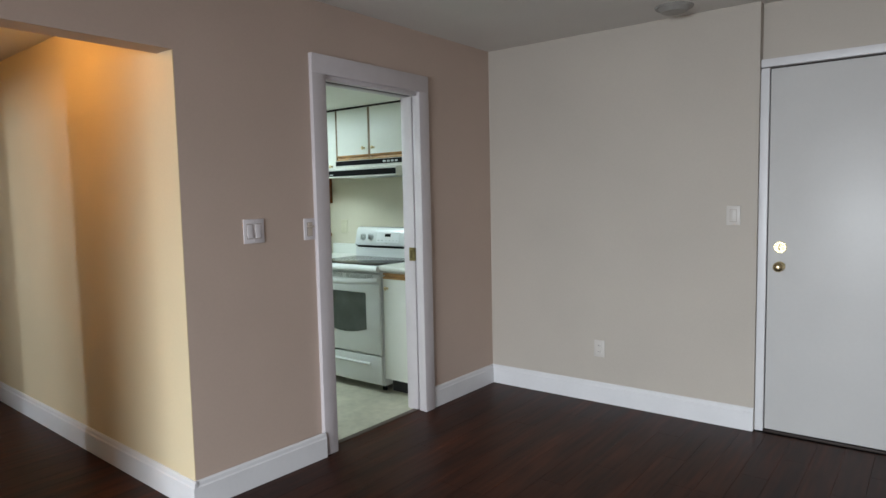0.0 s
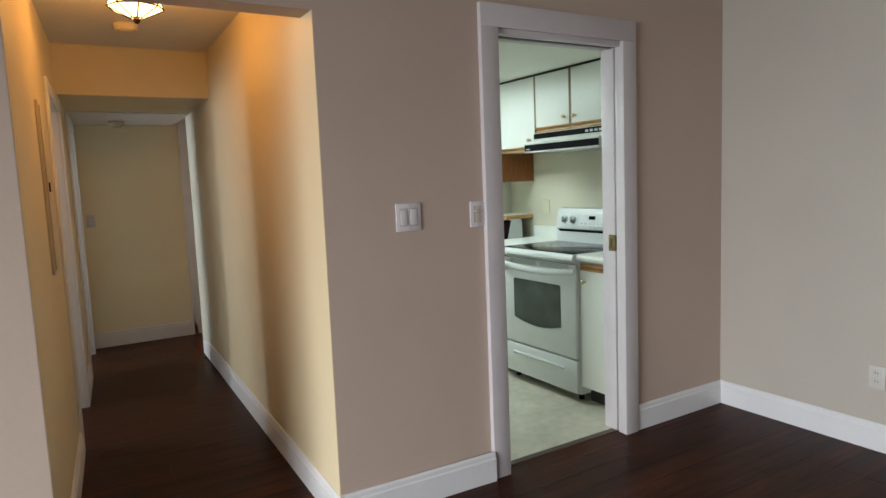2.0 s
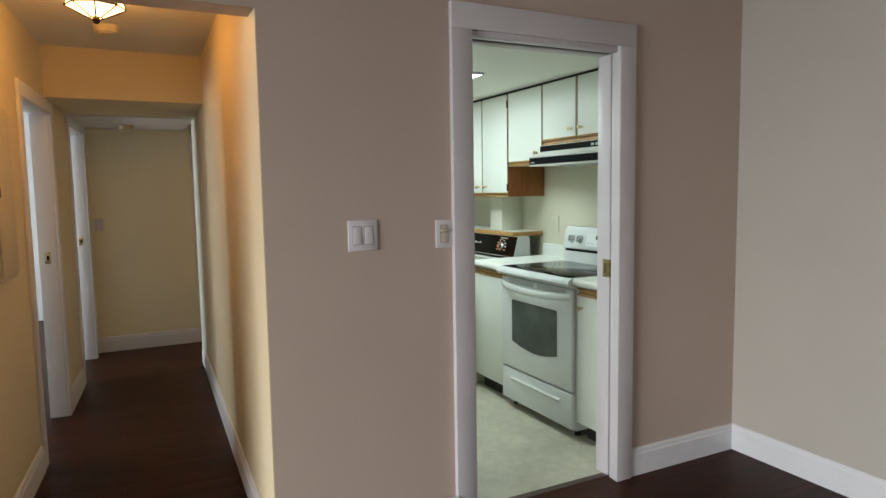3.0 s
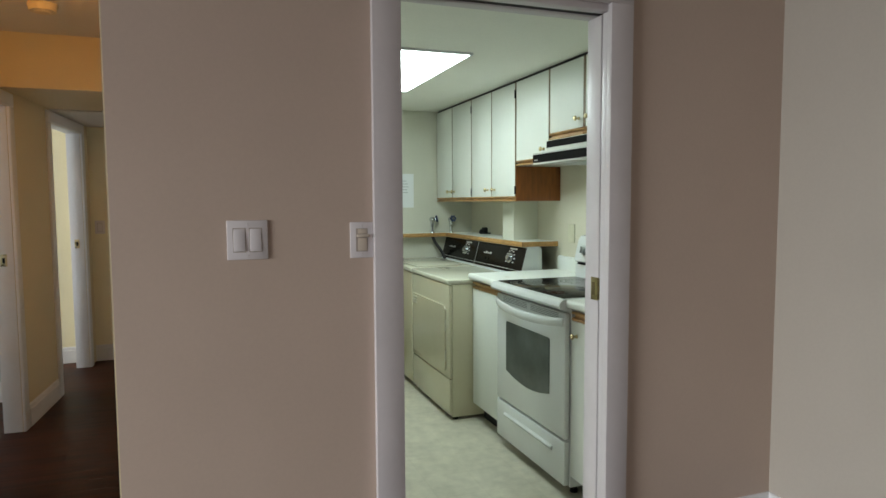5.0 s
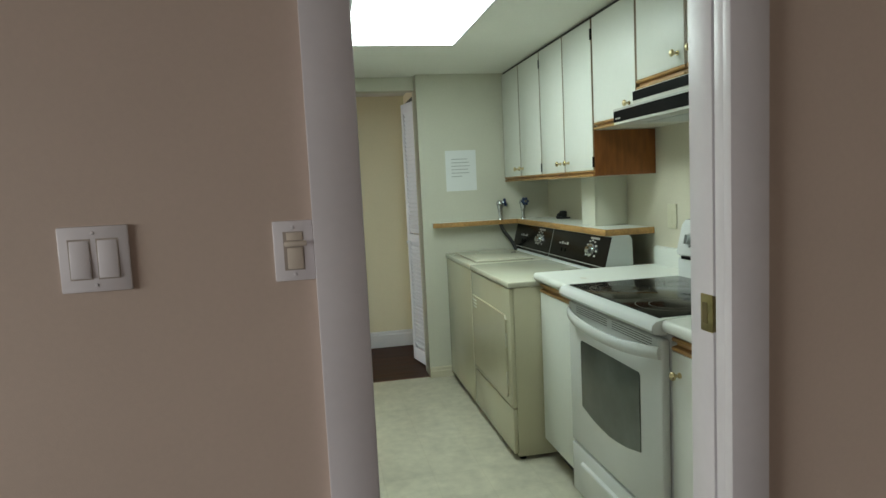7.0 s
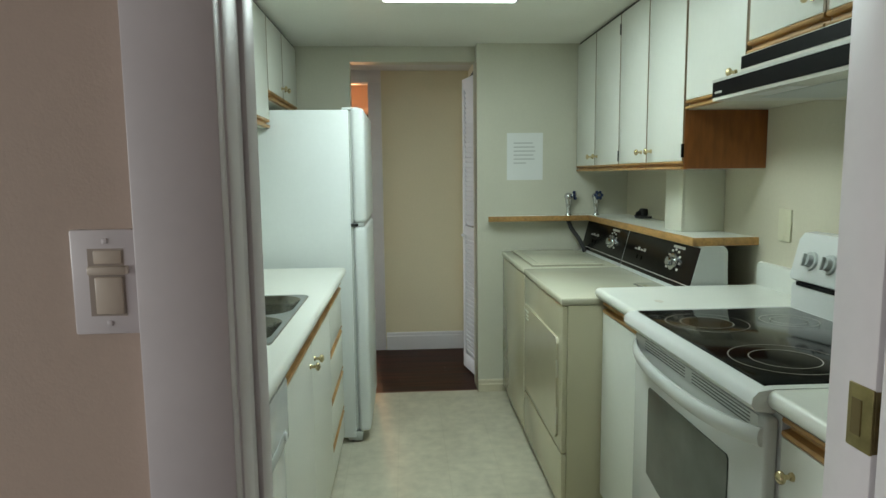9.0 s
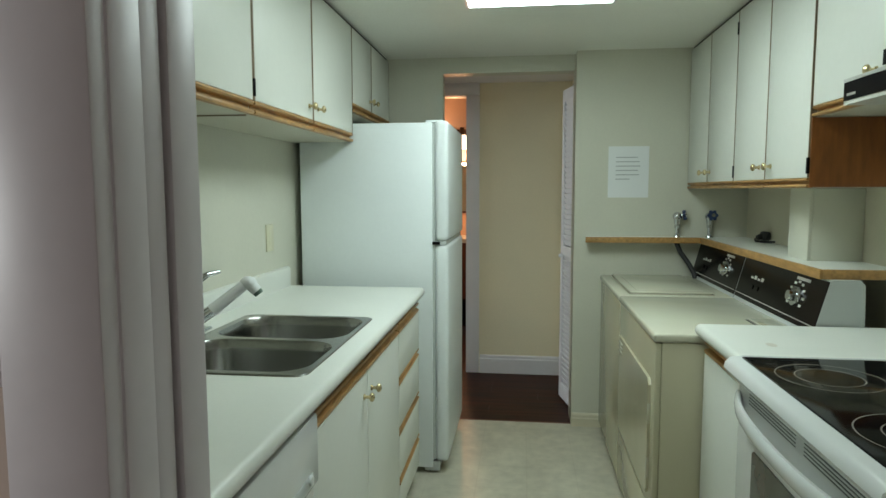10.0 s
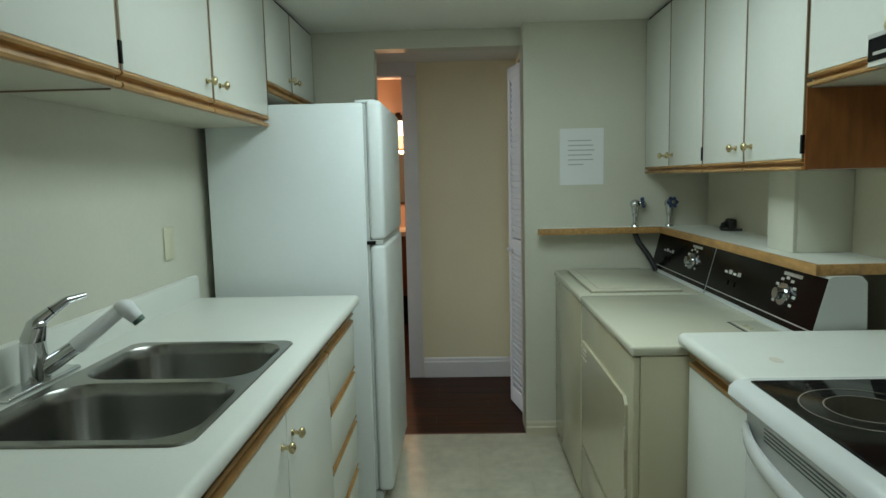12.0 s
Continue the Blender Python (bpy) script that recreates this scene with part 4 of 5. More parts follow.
        for q in ((0, 1, 2, 3), (7, 6, 5, 4), (0, 4, 5, 1), (1, 5, 6, 2), (2, 6, 7, 3), (3, 7, 4, 0)):
            bm.faces.new([v[i] for i in q])
        bmesh.ops.recalc_face_normals(bm, faces=bm.faces)
        return part(nm, bm, mt, cs, lab, smooth=False), y
    fc, y = face("fascia", CONSOLE, x0 + 0.004, x1 - (0.006 if dryer else 0.004), top + 0.014, 1.050, 0.0025, "dark brown glossy fascia")
    face("trim_line", MARK, x0 + 0.010, x1 - 0.010, top + 0.030, top + 0.033, 0.0035, "thin silver line")
    zc = (top + 1.05) / 2 + 0.012
    kx = x1 - 0.20
    bm = bmesh.new()
    yc = y(zc)
    cyl(bm, (kx, yc, zc), (kx, yc - 0.010, zc + 0.002), 0.036, 0.034, 24)
    cyl(bm, (kx, yc - 0.010, zc + 0.002), (kx, yc - 0.030, zc + 0.006), 0.020, 0.017, 20)
    part("timer_dial", bm, CHROME, cs, "silver timer dial")
    for i in range(9):
        a = radians(-30 + i * 30)
        px, pz = kx + 0.058 * math.cos(a), zc + 0.050 * math.sin(a)
        if pz < 1.044:
            face("mark", MARK, px - 0.009, px + 0.009, pz - 0.004, pz + 0.004, 0.0035)
    face("printed_band", MARK, kx - 0.03, kx + 0.075, 1.030, 1.040, 0.0035, "pale printed band")
    for i in range(4):
        mx = x0 + 0.13 + i * 0.036
        face("mark", MARK, mx, mx + 0.026, zc + 0.004, zc + 0.012 + 0.006 * (i % 2), 0.0035)
    for i in range(2):
        bx0 = x0 + 0.15 + i * 0.055
        face("button", CONSOLE, bx0, bx0 + 0.03, zc - 0.035, zc - 0.018, 0.006)
    return ob


laundry("washing_machine", "almond top-loading washing machine with dark console", -4.950, -4.247, False)
laundry("clothes_dryer", "almond front-door clothes dryer beside the washing machine", -4.241, -3.474, True)

# ledge above the machines, boxed pipe, valves and plug
lg = thing("ledge", (-4.2, 4.7, 1.06), "white ledge with oak edging behind the machines", "shelf")
bm = bmesh.new()
bx(bm, -4.885, -3.512, 4.600, YBR, 1.062, 1.085)
bx(bm, XE, -4.885, 4.000, YBR, 1.062, 1.085)
part("board", bm, LAMIN, lg)
bm = bmesh.new()
bx(bm, -4.885, -3.500, 4.586, 4.600, 1.056, 1.087, 0.002)
bx(bm, -3.512, -3.500, 4.600, YBR, 1.056, 1.087, 0.002)
bx(bm, -4.885, -4.871, 3.99, 4.586, 1.056, 1.087, 0.002)
part("edging", bm, OAK, lg, "honey oak edging")
pxm = mat("white_boxing_paint", (0.66, 0.66, 0.56), 0.45, stain=0.03)
pbx = thing("pipe_box", (-3.86, 4.75, 1.0855), "white boxed-in pipe standing on the ledge", "pipe box")
boxpart("front_board", pbx, pxm, (-3.945, -3.775, 4.662, 4.674, 1.0855, 1.344), 0.0015)
boxpart("side_board", pbx, pxm, (-3.787, -3.775, 4.6745, YBR, 1.0855, 1.344), 0.0015)
boxpart("side_board", pbx, pxm, (-3.945, -3.933, 4.6745, YBR, 1.0855, 1.344), 0.0015)


def valve(x, y, turn, label):
    """A chrome laundry valve; its blue handwheel points along turn degrees in plan."""
    ob = thing("water_valve", (x, y, 1.0855), label, "valve", "laundry valves")
    bm = bmesh.new()
    cyl(bm, (x, y, 1.0852), (x, y, 1.093), 0.020, 0.017, 18)
    cyl(bm, (x, y, 1.090), (x, y, 1.160), 0.011, 0.011, 14)
    cyl(bm, (x, y, 1.135), (x, y, 1.152), 0.016, 0.016, 6)
    part("pipe", bm, CHROME, ob)
    bm = bmesh.new()
    cyl(bm, (x, y, 1.155), (x, y, 1.188), 0.017, 0.021, 16)
    ball(bm, (x, y, 1.197), 0.026, 1, 1, 0.9, 18)
    d = Vector((math.cos(radians(turn)), math.sin(radians(turn)), 0.18)).normalized()
    c = Vector((x, y, 1.198))
    cyl(bm, c, c + d * 0.036, 0.012, 0.010, 14)
    part("valve_body", bm, CHROME, ob)
    bm = bmesh.new()
    cyl(bm, c + d * 0.030, c + d * 0.044, 0.023, 0.021, 24)
    side = d.cross(Vector((0, 0, 1))).normalized()
    up = side.cross(d)
    for k in range(6):
        a = radians(60 * k)
        ball(bm, c + d * 0.037 + (side * math.cos(a) + up * math.sin(a)) * 0.021, 0.0095, 1, 1, 1, 10)
    wheel = part("handwheel", bm, BLUE, ob, "lobed blue valve handwheel")
    bm = bmesh.new()
    cyl(bm, c + d * 0.044, c + d * 0.048, 0.011, 0.009, 16)
    part("button", bm, CHROME, wheel, "chrome centre button")


valve(-4.928, 4.478, 68, "chrome laundry water valve with blue handwheel on the ledge")
valve(-4.928, 4.645, 8, "chrome laundry water valve with blue handwheel on the ledge")
hs = thing("water_hose", (-4.93, 4.5, 0.9), "dark grey water hose running down behind the washing machine", "hose")
bm = bmesh.new()
pts = [(-4.905, 4.47, 1.060), (-4.90, 4.49, 1.01), (-4.88, 4.53, 0.95), (-4.86, 4.555, 0.90), (-4.85, 4.56, 0.872)]
for p, q in zip(pts, pts[1:]):
    cyl(bm, p, q, 0.013, 0.013, 12)
part("tube", bm, RUBBER, hs)
pl = thing("plug_socket", (-4.64, 4.82, 1.0855), "black appliance plug and cord on the ledge", "plug")
bm = bmesh.new()
bx(bm, -4.675, -4.615, 4.812, YBR, 1.092, 1.136, 0.010, 3)
cyl(bm, (-4.645, 4.815, 1.112), (-4.640, 4.790, 1.106), 0.017, 0.012, 16)
part("plug", bm, RUBBER, pl)
bm = bmesh.new()
for p, q in zip(((-4.640, 4.792, 1.106), (-4.630, 4.778, 1.098), (-4.610, 4.775, 1.0915), (-4.58, 4.80, 1.0915)), ((-4.630, 4.778, 1.098), (-4.610, 4.775, 1.0915), (-4.58, 4.80, 1.0915), (-4.56, YBR - 0.002, 1.0915))):
    cyl(bm, p, q, 0.006, 0.006, 10)
part("cord", bm, RUBBER, pl, "black power cord")

# ---- fridge ----
R0, R1 = -4.935, -4.245
fr = thing("fridge", ((R0 + R1) / 2, 2.95, 0), "tall white top-freezer fridge beside the counter", "fridge")
boxpart("cabinet", fr, FRIDGE, (R0, R1, 2.618, 3.240, 0.03, 1.645), 0.006)
boxpart("gasket", fr, GREYP, (R0 + 0.01, R1 - 0.008, 3.240, 3.252, 0.07, 1.639), 0.0, "grey door gasket")
boxpart("kick_grille", fr, GREYP, (R0 + 0.01, R1 - 0.01, 3.20, 3.27, 0.012, 0.058), 0.003)
for nm, z0, z1 in (("freezer_door", 1.108, 1.653), ("fridge_door", 0.062, 1.090)):
    bm = bmesh.new()
    bx(bm, R0, R1, 3.252, 3.314, z0, z1, 0.018, 4)
    d = part(nm, bm, FRIDGE, fr)
boxpart("grip", fr, GREYP, (R0 + 0.004, R1 - 0.004, 3.252, 3.304, 1.089, 1.107), 0.002, "grey grip gap between the doors")
boxpart("hinge", fr, BLACK, (R1 - 0.07, R1 + 0.002, 3.240, 3.275, 1.091, 1.105), 0.002, "dark metal centre hinge")
boxpart("hinge_cap", fr, FRIDGE, (R1 - 0.06, R1 - 0.012, 3.21, 3.288, 1.645, 1.657), 0.004)
for x in (R0 + 0.05, R1 - 0.05):
    for y in (2.68, 3.22):
        bm = bmesh.new()
        cyl(bm, (x, y, 0), (x, y, 0.032), 0.016, 0.016, 12)
        part("foot", bm, BLACK, fr)

# ---- plates, paper, detectors, lamps ----


def plate(name, base, out, w, h, label, rockers=1, material=PLATE, style="rocker", group="wall plates"):
    """A wall plate; out is the unit way it faces ('x+', 'y-', ...)."""
    ob = thing(name, base, label, "outlet" if style == "outlet" else "switch", group)
    X, Y, Z = base
    s = 1 if out[1] == "+" else -1

    def add(nm, u0, u1, z0, z1, d0, d1, m, parent=ob, bev=0.001, lab=""):
        if out[0] == "x":
            dims = (X + s * d0, X + s * d1, Y + u0, Y + u1, Z + z0, Z + z1)
        else:
            dims = (X + u0, X + u1, Y + s * d0, Y + s * d1, Z + z0, Z + z1)
        return boxpart(nm, parent, m, dims, bev, lab)
    add("cover", -w / 2, w / 2, -h / 2, h / 2, 0, 0.007, material, bev=0.0025)
    for k in range(rockers):
        c = (k - (rockers - 1) / 2) * 0.046
        if style == "rocker":
            add("slot", c - 0.0185, c + 0.0185, -0.036, 0.036, 0.0065, 0.0074, SLOT, bev=0.0)
            rock = add("rocker", c - 0.0165, c + 0.0165, -0.0335, 0.0335, 0.007, 0.0115, material, bev=0.002)
            for v in rock.data.vertices:
                high = (v.co.z + WHERE[ob].z - Z) / 0.0335
                if out[0] == "x" and s * v.co.x > 0.008:
                    v.co.x -= s * 0.0035 * max(0.0, high)
        elif style == "dimmer":
            add("slot", c - 0.0185, c + 0.0185, -0.036, 0.036, 0.0065, 0.0074, SLOT, bev=0.0, lab="dimmer recess coloured brown-grey for its shade")
            add("rocker", c - 0.0125, c + 0.0165, -0.034, 0.006, 0.007, 0.0100, ALMONDP, bev=0.002, lab="almond dimmer rocker")
            add("slider_bed", c - 0.0125, c + 0.0165, 0.020, 0.034, 0.007, 0.0085, ALMONDP, bev=0.001)
            add("slider", c - 0.0165, c + 0.024, 0.009, 0.018, 0.007, 0.0165, ALMONDP, bev=0.002, lab="almond dimmer slider")
        elif style == "blank":
            add("insert", c - 0.0165, c + 0.0165, -0.033, 0.033, 0.0065, 0.0078, material, bev=0.001)
        else:
            for z in (-0.02, 0.02):
                add("receptacle", c - 0.016, c + 0.016, z - 0.014, z + 0.014, 0.0065, 0.009, material, bev=0.003)
                for u in (-0.006, 0.006):
                    add("slit", c + u - 0.0012, c + u + 0.0012, z - 0.004, z + 0.006, 0.0088, 0.0094, BLACK, bev=0.0)
    for z in ((-h / 2 + 0.012, h / 2 - 0.012) if style != "outlet" else (0,)):
        add("screw", -0.003, 0.003, z - 0.003, z + 0.003, 0.0065, 0.0082, PLATE if material is PLATE else material, bev=0.001)
    return ob


plate("light_switch", (XW, 2.844, 1.236), "x+", 0.116, 0.116, "white double rocker switch on the greige wall", 2)
plate("dimmer_switch", (XW, 3.186, 1.228), "x+", 0.073, 0.112, "white single dimmer switch beside the door casing", 1, style="dimmer")
plate("light_switch", (-0.184, YR, 1.24), "y-", 0.075, 0.112, "dull white switch beside the front door", 1, material=PLATEN)
plate("wall_outlet", (-1.0, YR, 0.36), "y-", 0.074, 0.112, "dull white duplex outlet low on the wall", 1, material=PLATEN, style="outlet")
plate("light_switch", (XF, 1.852, 1.145), "x+", 0.075, 0.112, "white switch on the hall's end wall", 1)
plate("wall_outlet", (-3.335, 4.848, 1.145), "y-", 0.074, 0.115, "ivory blank-faced wall plate behind the stove counter", 1, material=IVORY, style="blank")
plate("wall_outlet", (-3.945, YK, 1.140), "y+", 0.074, 0.115, "ivory blank-faced wall plate above the sink counter", 1, material=IVORY, style="blank")

# notice on the kitchen's end wall
nt = thing("paper_notice", (XE, 4.228, 1.455), "white sheet of paper with lines of writing taped up", "notice")
bm = bmesh.new()
nx, nz = 8, 10
grid = [[bm.verts.new((XE + 0.002 + 0.003 * abs(math.sin(i * 0.9)) * (j / nz) ** 2, 4.112 + 0.216 * i / nx, 1.298 + 0.278 * j / nz)) for i in range(nx + 1)] for j in range(nz + 1)]
for j in range(nz):
    for i in range(nx):
        bm.faces.new((grid[j][i], grid[j][i + 1], grid[j + 1][i + 1], grid[j + 1][i]))
ext = bmesh.ops.extrude_face_region(bm, geom=list(bm.faces))
bmesh.ops.translate(bm, verts=[g for g in ext["geom"] if isinstance(g, bmesh.types.BMVert)], vec=(0.0006, 0, 0))
bmesh.ops.recalc_face_normals(bm, faces=bm.faces)
sheet = part("sheet", bm, PAPER, nt)
for i, (a, b) in enumerate(((0.04, 0.155), (0.04, 0.165), (0.04, 0.17), (0.04, 0.158), (0.04, 0.165), (0.04, 0.115))):
    z = 1.516 - i * 0.0235
    boxpart("text_line", sheet, INK, (XE + 0.0058, XE + 0.0064, 4.112 + a, 4.112 + b, z - 0.0022, z + 0.0022), 0.0, "line of unreadable writing")

# breaker panel on the hall's left wall
bp = thing("breaker_panel", (-2.80, YL, 1.05), "cream painted breaker panel on the hall wall", "panel")
boxpart("frame", bp, PANELP, (-3.06, -2.74, YL, YL + 0.012, 1.04, 1.79), 0.003)
boxpart("cover", bp, PANELP, (-3.045, -2.755, YL + 0.012, YL + 0.020, 1.06, 1.77), 0.003)
boxpart("latch", bp, BLACK, (-2.78, -2.765, YL + 0.020, YL + 0.026, 1.40, 1.44), 0.001, "small dark latch")


def detector(x, y, z, r, label, material):
    ob = thing("smoke_alarm", (x, y, z), label, "smoke alarm", "smoke alarms")
    bm = bmesh.new()
    cyl(bm, (x, y, z), (x, y, z - 0.010), r * 0.96, r, 32)
    part("base", bm, material, ob)
    bm = bmesh.new()
    cyl(bm, (x, y, z - 0.010), (x, y, z - 0.036), r * 0.97, r * 0.86, 32)
    cyl(bm, (x, y, z - 0.036), (x, y, z - 0.042), r * 0.60, r * 0.5, 24)
    part("cap", bm, material, ob)


detector(-3.48, 2.015, HHC, 0.066, "round cream smoke alarm on the hall ceiling", AGED)
detector(-5.62, 2.10, LCH, 0.065, "round yellowed smoke alarm on the passage ceiling", YELLOWED)

# vent-like round fitting on the living room ceiling
cv = thing("ceiling_fitting", (-0.46, 4.68, HC), "round grey fitting on the living room ceiling", "ceiling light")
bm = bmesh.new()
cyl(bm, (-0.46, 4.68, HC), (-0.46, 4.68, HC - 0.008), 0.105, 0.10, 32)
part("base", bm, FITTING, cv)
bm = bmesh.new()
cyl(bm, (-0.46, 4.68, HC - 0.008), (-0.46, 4.68, HC - 0.030), 0.088, 0.066, 32)
part("cover", bm, FITTING, cv)

# hall lamp: faceted glass bowl in dark cames
LX, LY, LT = -2.72, 1.985, HHC
hl = thing("ceiling_lamp", (LX, LY, LT), "glowing faceted amber glass ceiling lamp in dark cames", "lamp")
bm = bmesh.new()
cyl(bm, (LX, LY, LT), (LX, LY, LT - 0.02), 0.07, 0.06, 24)
cyl(bm, (LX, LY, LT - 0.02), (LX, LY, LT - 0.05), 0.012, 0.012, 12)
part("canopy", bm, LEAD, hl, "dark metal canopy")
N = 8
rows = [(0.092, LT - 0.040), (0.116, LT - 0.102), (0.026, LT - 0.146)]
for i in range(N):
    a0, a1 = 2 * math.pi * i / N, 2 * math.pi * (i + 1) / N
    for (r0, z0), (r1, z1) in zip(rows, rows[1:]):
        bm = bmesh.new()
        q = [(r0, z0, a0), (r0, z0, a1), (r1, z1, a1), (r1, z1, a0)]
        outer_v = [bm.verts.new((LX + r * math.cos(a), LY + r * math.sin(a), z)) for r, z, a in q]
        inner_v = [bm.verts.new((LX + (r - 0.003) * math.cos(a), LY + (r - 0.003) * math.sin(a), z + 0.002)) for r, z, a in q]
        bm.faces.new(outer_v)
        bm.faces.new(inner_v[::-1])
        for k in range(4):
            bm.faces.new((outer_v[k], inner_v[k], inner_v[(k + 1) % 4], outer_v[(k + 1) % 4]))
        bmesh.ops.recalc_face_normals(bm, faces=bm.faces)
        part("glass_panel", bm, AMBER, hl, smooth=False).visible_shadow = False
        bm = bmesh.new()
        cyl(bm, (LX + r0 * math.cos(a0), LY + r0 * math.sin(a0), z0), (LX + r1 * math.cos(a0), LY + r1 * math.sin(a0), z1), 0.0036, 0.0036, 6)
        cyl(bm, (LX + r1 * math.cos(a0), LY + r1 * math.sin(a0), z1), (LX + r1 * math.cos(a1), LY + r1 * math.sin(a1), z1), 0.0036, 0.0036, 6)
        part("came", bm, LEAD, hl, "dark lead came")
bm = bmesh.new()
ball(bm, (LX, LY, LT - 0.152), 0.016, 1, 1, 1.2, 12)
part("finial", bm, LEAD, hl, "dark round finial")

# kitchen ceiling light: flush lit panel
kl = thing("ceiling_light_panel", (-3.55, 3.733, KC), "large lit rectangular ceiling light panel", "lamp")
P0, P1, Q0, Q1 = -4.03, -2.915, 3.425, 3.995
boxpart("diffuser", kl, PANEL, (P0, P1, Q0, Q1, KC - 0.012, KC - 0.004), 0.0, "glowing white diffuser")
for d in ((P0 - 0.012, P0, Q0 - 0.012, Q1 + 0.012), (P1, P1 + 0.012, Q0 - 0.012, Q1 + 0.012), (P0, P1, Q0 - 0.012, Q0), (P0, P1, Q1, Q1 + 0.012)):
    boxpart("frame", kl, TRIM, (*d, KC - 0.013, KC - 0.0005), 0.001)

# louvred folding door of the passage closet
LD0, LD1, LD2 = Vector((-5.165, 3.972, 0)), Vector((-5.47, 3.905, 0)), Vector((-5.785, 3.972, 0))
bf = thing("bifold_door", (-5.47, 3.95, 0), "white louvred folding closet door, slightly open", "door")


def slat_mesh(bm):
    v = bx(bm, -0.112, 0.112, -0.0035, 0.0035, -0.019, 0.019)
    bmesh.ops.rotate(bm, verts=v, cent=(0, 0, 0), matrix=Matrix.Rotation(radians(-24), 3, "X"))


for a, b in ((LD0, LD1), (LD1, LD2)):
    d = b - a
    ang = math.atan2(d.y, d.x)
    mid = (a + b) / 2
    half = d.length / 2 - 0.002
    bm = bmesh.new()
    for x0, x1, z0, z1 in ((-half, -half + 0.038, 0.015, 1.955), (half - 0.038, half, 0.015, 1.955), (-half + 0.038, half - 0.038, 0.015, 0.11), (-half + 0.038, half - 0.038, 0.93, 0.99), (-half + 0.038, half - 0.038, 1.885, 1.955)):
        bx(bm, x0, x1, -0.013, 0.013, z0, z1, 0.002)
    bmesh.ops.transform(bm, matrix=Matrix.Translation((mid.x, mid.y, 0)) @ Matrix.Rotation(ang, 4, "Z"), verts=bm.verts)
    leaf = part("leaf", bm, TRIM, bf)
    for lo, hi in ((0.135, 0.915), (1.015, 1.87)):
        nn = int((hi - lo) / 0.031)
        for k in range(nn + 1):
            shared("slat", slat_mesh, TRIM, leaf, (mid.x, mid.y, lo + (hi - lo) * k / nn), "slat", ang)
bm = bmesh.new()
cyl(bm, (-5.40, 3.915, 0.93), (-5.405, 3.892, 0.93), 0.006, 0.006, 10)
ball(bm, (-5.406, 3.888, 0.93), 0.013, 1, 1, 1, 12)
part("knob", bm, TRIM, bf, "small white knob")
boxpart("top_track", bf, BLACK, (-5.79, -5.16, 3.955, 3.983, 1.965, 1.995), 0.0, "dark sliding track")

# bathroom beyond the passage: vanity, mirror, lamp
va = thing("vanity", (-7.75, 3.0, 0), "dark red-brown bathroom vanity with pale top", "vanity")
boxpart("cabinet", va, REDWOOD, (-7.998, -7.50, 2.55, 3.45, 0.28, 0.83), 0.004)
# solid black block stands in for the shaded space below the cabinet
boxpart("open_base", va, BLACK, (-7.998, -7.56, 2.57, 3.43, 0.0, 0.28), 0.0, "black block for the shade under the vanity")
boxpart("top", va, LAMIN, (-7.999, -7.47, 2.53, 3.47, 0.83, 0.872), 0.006)
boxpart("door", va, REDWOOD, (-7.502, -7.484, 2.57, 2.99, 0.30, 0.81), 0.004)
boxpart("door", va, REDWOOD, (-7.502, -7.484, 3.01, 3.43, 0.30, 0.81), 0.004)
mi = thing("mirror", (-8.0, 2.95, 1.0), "framed mirror above the bathroom vanity", "mirror")
boxpart("glass", mi, MIRROR, (-7.995, -7.985, 2.64, 3.09, 1.12, 1.62), 0.0)
boxpart("frame", mi, REDWOOD, (-7.999, -7.99, 2.62, 3.11, 1.10, 1.64), 0.002)
vl = thing("vanity_lamp", (-8.0, 3.0, 1.85), "lit opal glass vanity lamp on a dark bracket", "lamp")
boxpart("bracket", vl, LEAD, (-7.999, -7.97, 2.60, 3.20, 1.90, 1.96), 0.004)
for y in (2.70, 3.04):
    bm = bmesh.new()
    cyl(bm, (-7.97, y, 1.93), (-7.82, y, 1.95), 0.010, 0.010, 10)
    cyl(bm, (-7.82, y, 1.965), (-7.82, y, 1.88), 0.022, 0.03, 14)
    arm = part("arm", bm, LEAD, vl, "dark metal arm")
    bm = bmesh.new()
    cyl(bm, (-7.82, y, 1.885), (-7.82, y, 1.755), 0.052, 0.064, 20)
    part("shade", bm, BULB, arm, "glowing opal glass shade")

# window frame of the living room's window opening
wf = thing("window_1", (0.25, -2.46, 0.55), "plain white framed living room window", "window", kind="structure")
for d in ((-1.10, -1.04, 0.55, 2.15), (1.54, 1.60, 0.55, 2.15), (-1.04, 1.54, 0.55, 0.61), (-1.04, 1.54, 2.09, 2.15), (0.22, 0.28, 0.61, 2.09)):
    boxpart("window_frame", wf, TRIM, (d[0], d[1], -2.49, -2.43, d[2], d[3]), 0.003)

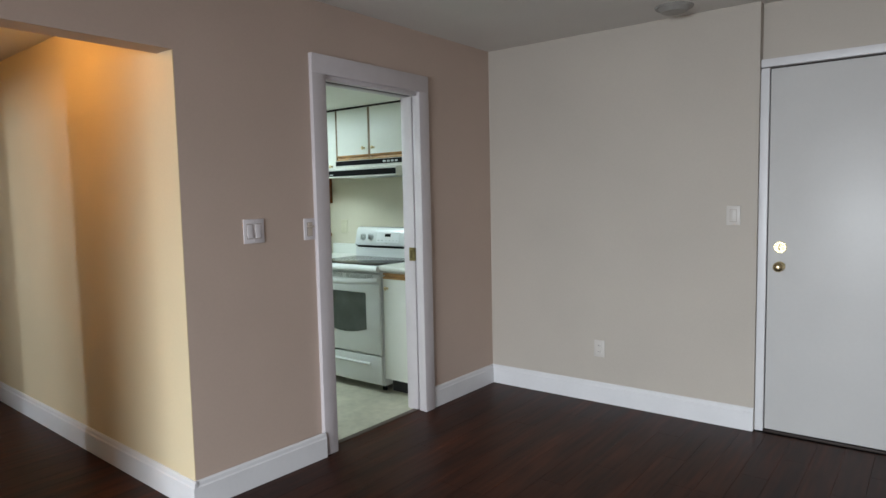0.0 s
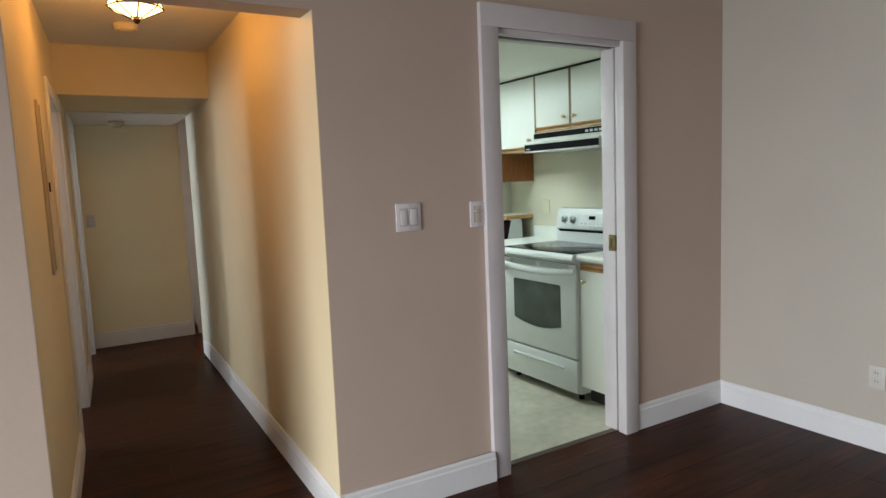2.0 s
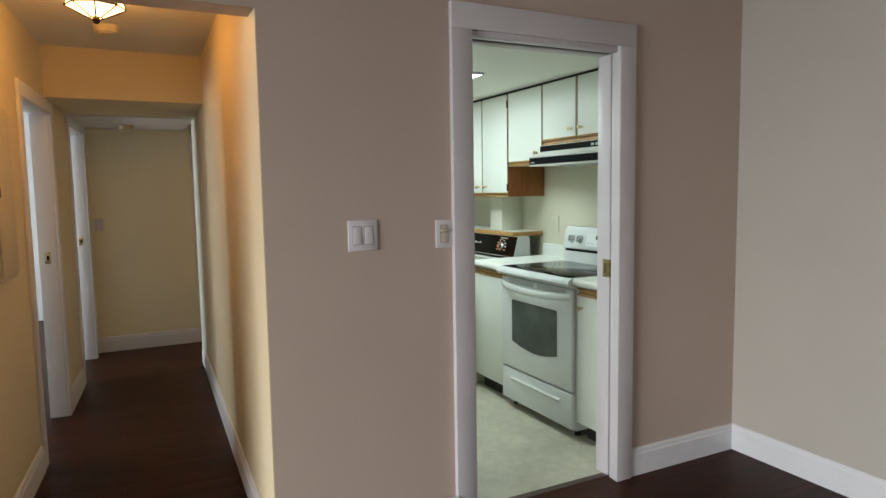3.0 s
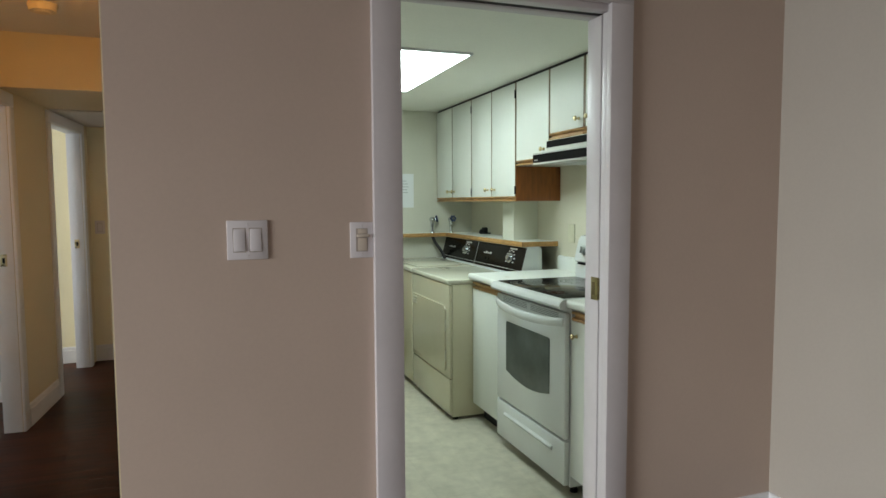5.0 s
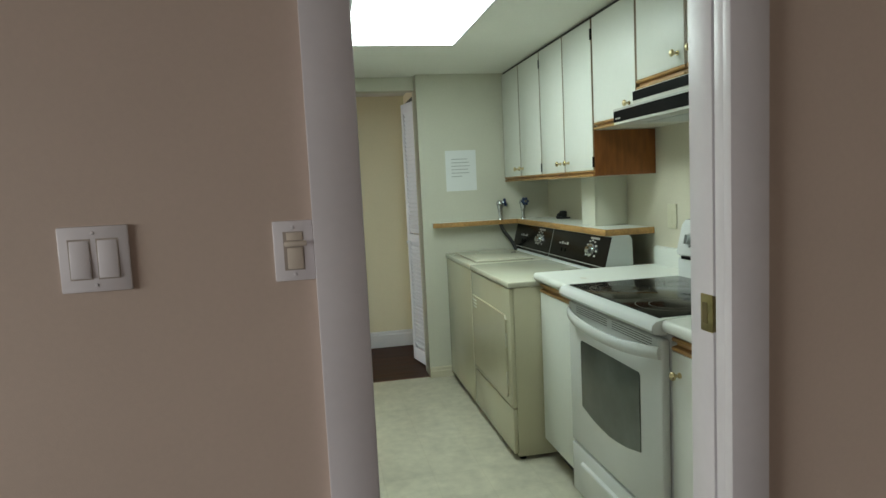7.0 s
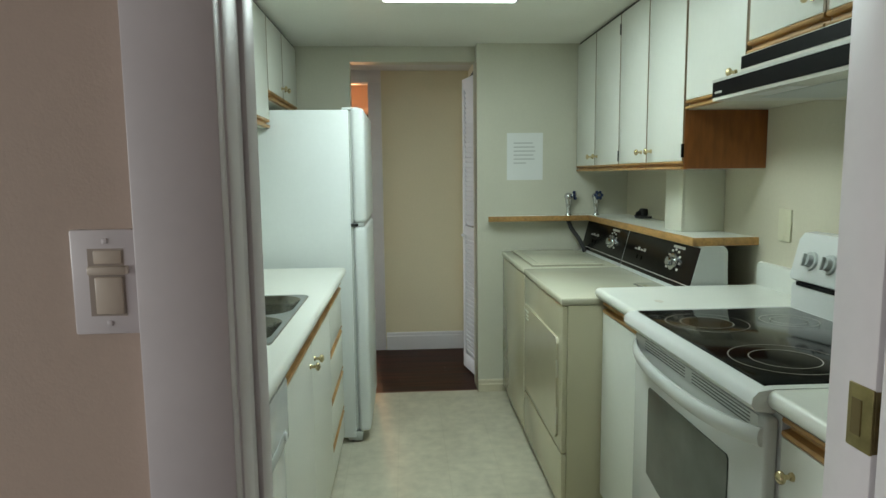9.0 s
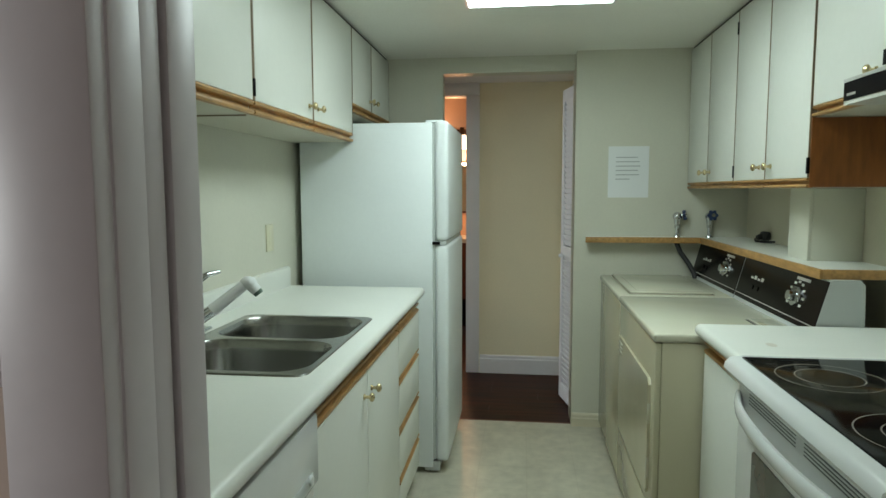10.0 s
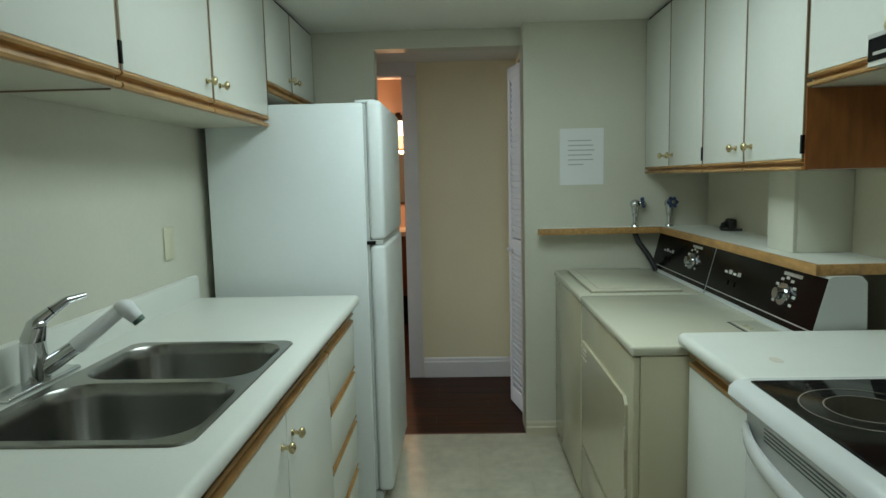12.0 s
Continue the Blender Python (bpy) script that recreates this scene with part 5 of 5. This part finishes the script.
# ---- wood floor: separate planks running along y ----
boxes("ground", mat("grass_ground", (0.06, 0.09, 0.03), 0.9, grain=0.3, gscale=3, stain=0.3, sscale=0.3), [(-400, 400, -400, 400, -0.5, -0.3)], "grassy ground outside", "ground")
wfl = thing("floor_wood", (0, 2, 0), "dark reddish-brown laminate plank floor", "floor", kind="structure")
boxpart("underlay", wfl, SUB, (XF - 0.119, 3.0, -2.4, YR + 0.07, -0.06, -0.011), 0.0)
PW, PL = 0.128, 1.22
random.seed(4)


def plank(x, y0, y1):
    key = ("plank", round(y1 - y0, 3))
    L2 = (y1 - y0) / 2 - 0.0004
    shared(key, lambda bm: bx(bm, -PW / 2 + 0.0004, PW / 2 - 0.0004, -L2, L2, -0.010, 0.0, 0.0003, 1), WOOD, wfl, (x, (y0 + y1) / 2, 0), "plank")


def lay(xa, xb, ya, yb):
    x = xa + PW / 2
    while x - PW / 2 < xb - 0.001:
        y = ya - random.choice((0.0, 0.305, 0.61, 0.915))
        while y < yb:
            a, b = max(y, ya), min(y + PL, yb)
            if b - a > 0.02:
                plank(x, a, b)
            y += PL
        x += PW


lay(-1.905, 0.9, 0.9, YR)
lay(-1.91 - 32 * PW, -1.91, YL - 0.45, YH + 0.06)
lay(XE - 0.031 - 9 * PW, XE - 0.031, YH + 0.061, 4.0)
bm = bmesh.new()
for x0 in np.arange(-1.905, 3.0, 0.128):
    bx(bm, x0 + 0.001, x0 + 0.127, -2.4, 0.898, -0.010, 0.0)
for x0 in np.arange(-1.905 + 22 * 0.128, 3.0, 0.128):
    bx(bm, x0 + 0.001, min(x0 + 0.127, 3.0), 0.9, YR, -0.010, 0.0)
pb = part("plank_field", bm, WOOD, wfl, "planks out of sight", smooth=False)
tagged(pb, kind="stuff")

# the hall's walls run a little out of square with the kitchen
for names, pivot, turn in ((("wall_hall_left", "door_frame_hall_near", "door_frame_hall_far", "breaker_panel", "strike_plate"), (XK, YL, 0), -3.9), (("wall_hall_right",), (XW, YH, 0), -1.9)):
    swing = Matrix.Translation(pivot) @ pose(0, 0, 0, 0, 0, turn) @ Matrix.Translation(-Vector(pivot))
    for ob in list(scene.objects):
        along = ob.name.startswith("baseboard") and ob.type == "MESH" and abs(ob.data.vertices[0].co.y - pivot[1]) < 0.02 and ob.data.vertices[0].co.x < XW + 0.1
        if ob.parent is None and (ob.name.split(".")[0] in names or along):
            ob.matrix_basis = swing @ ob.matrix_basis
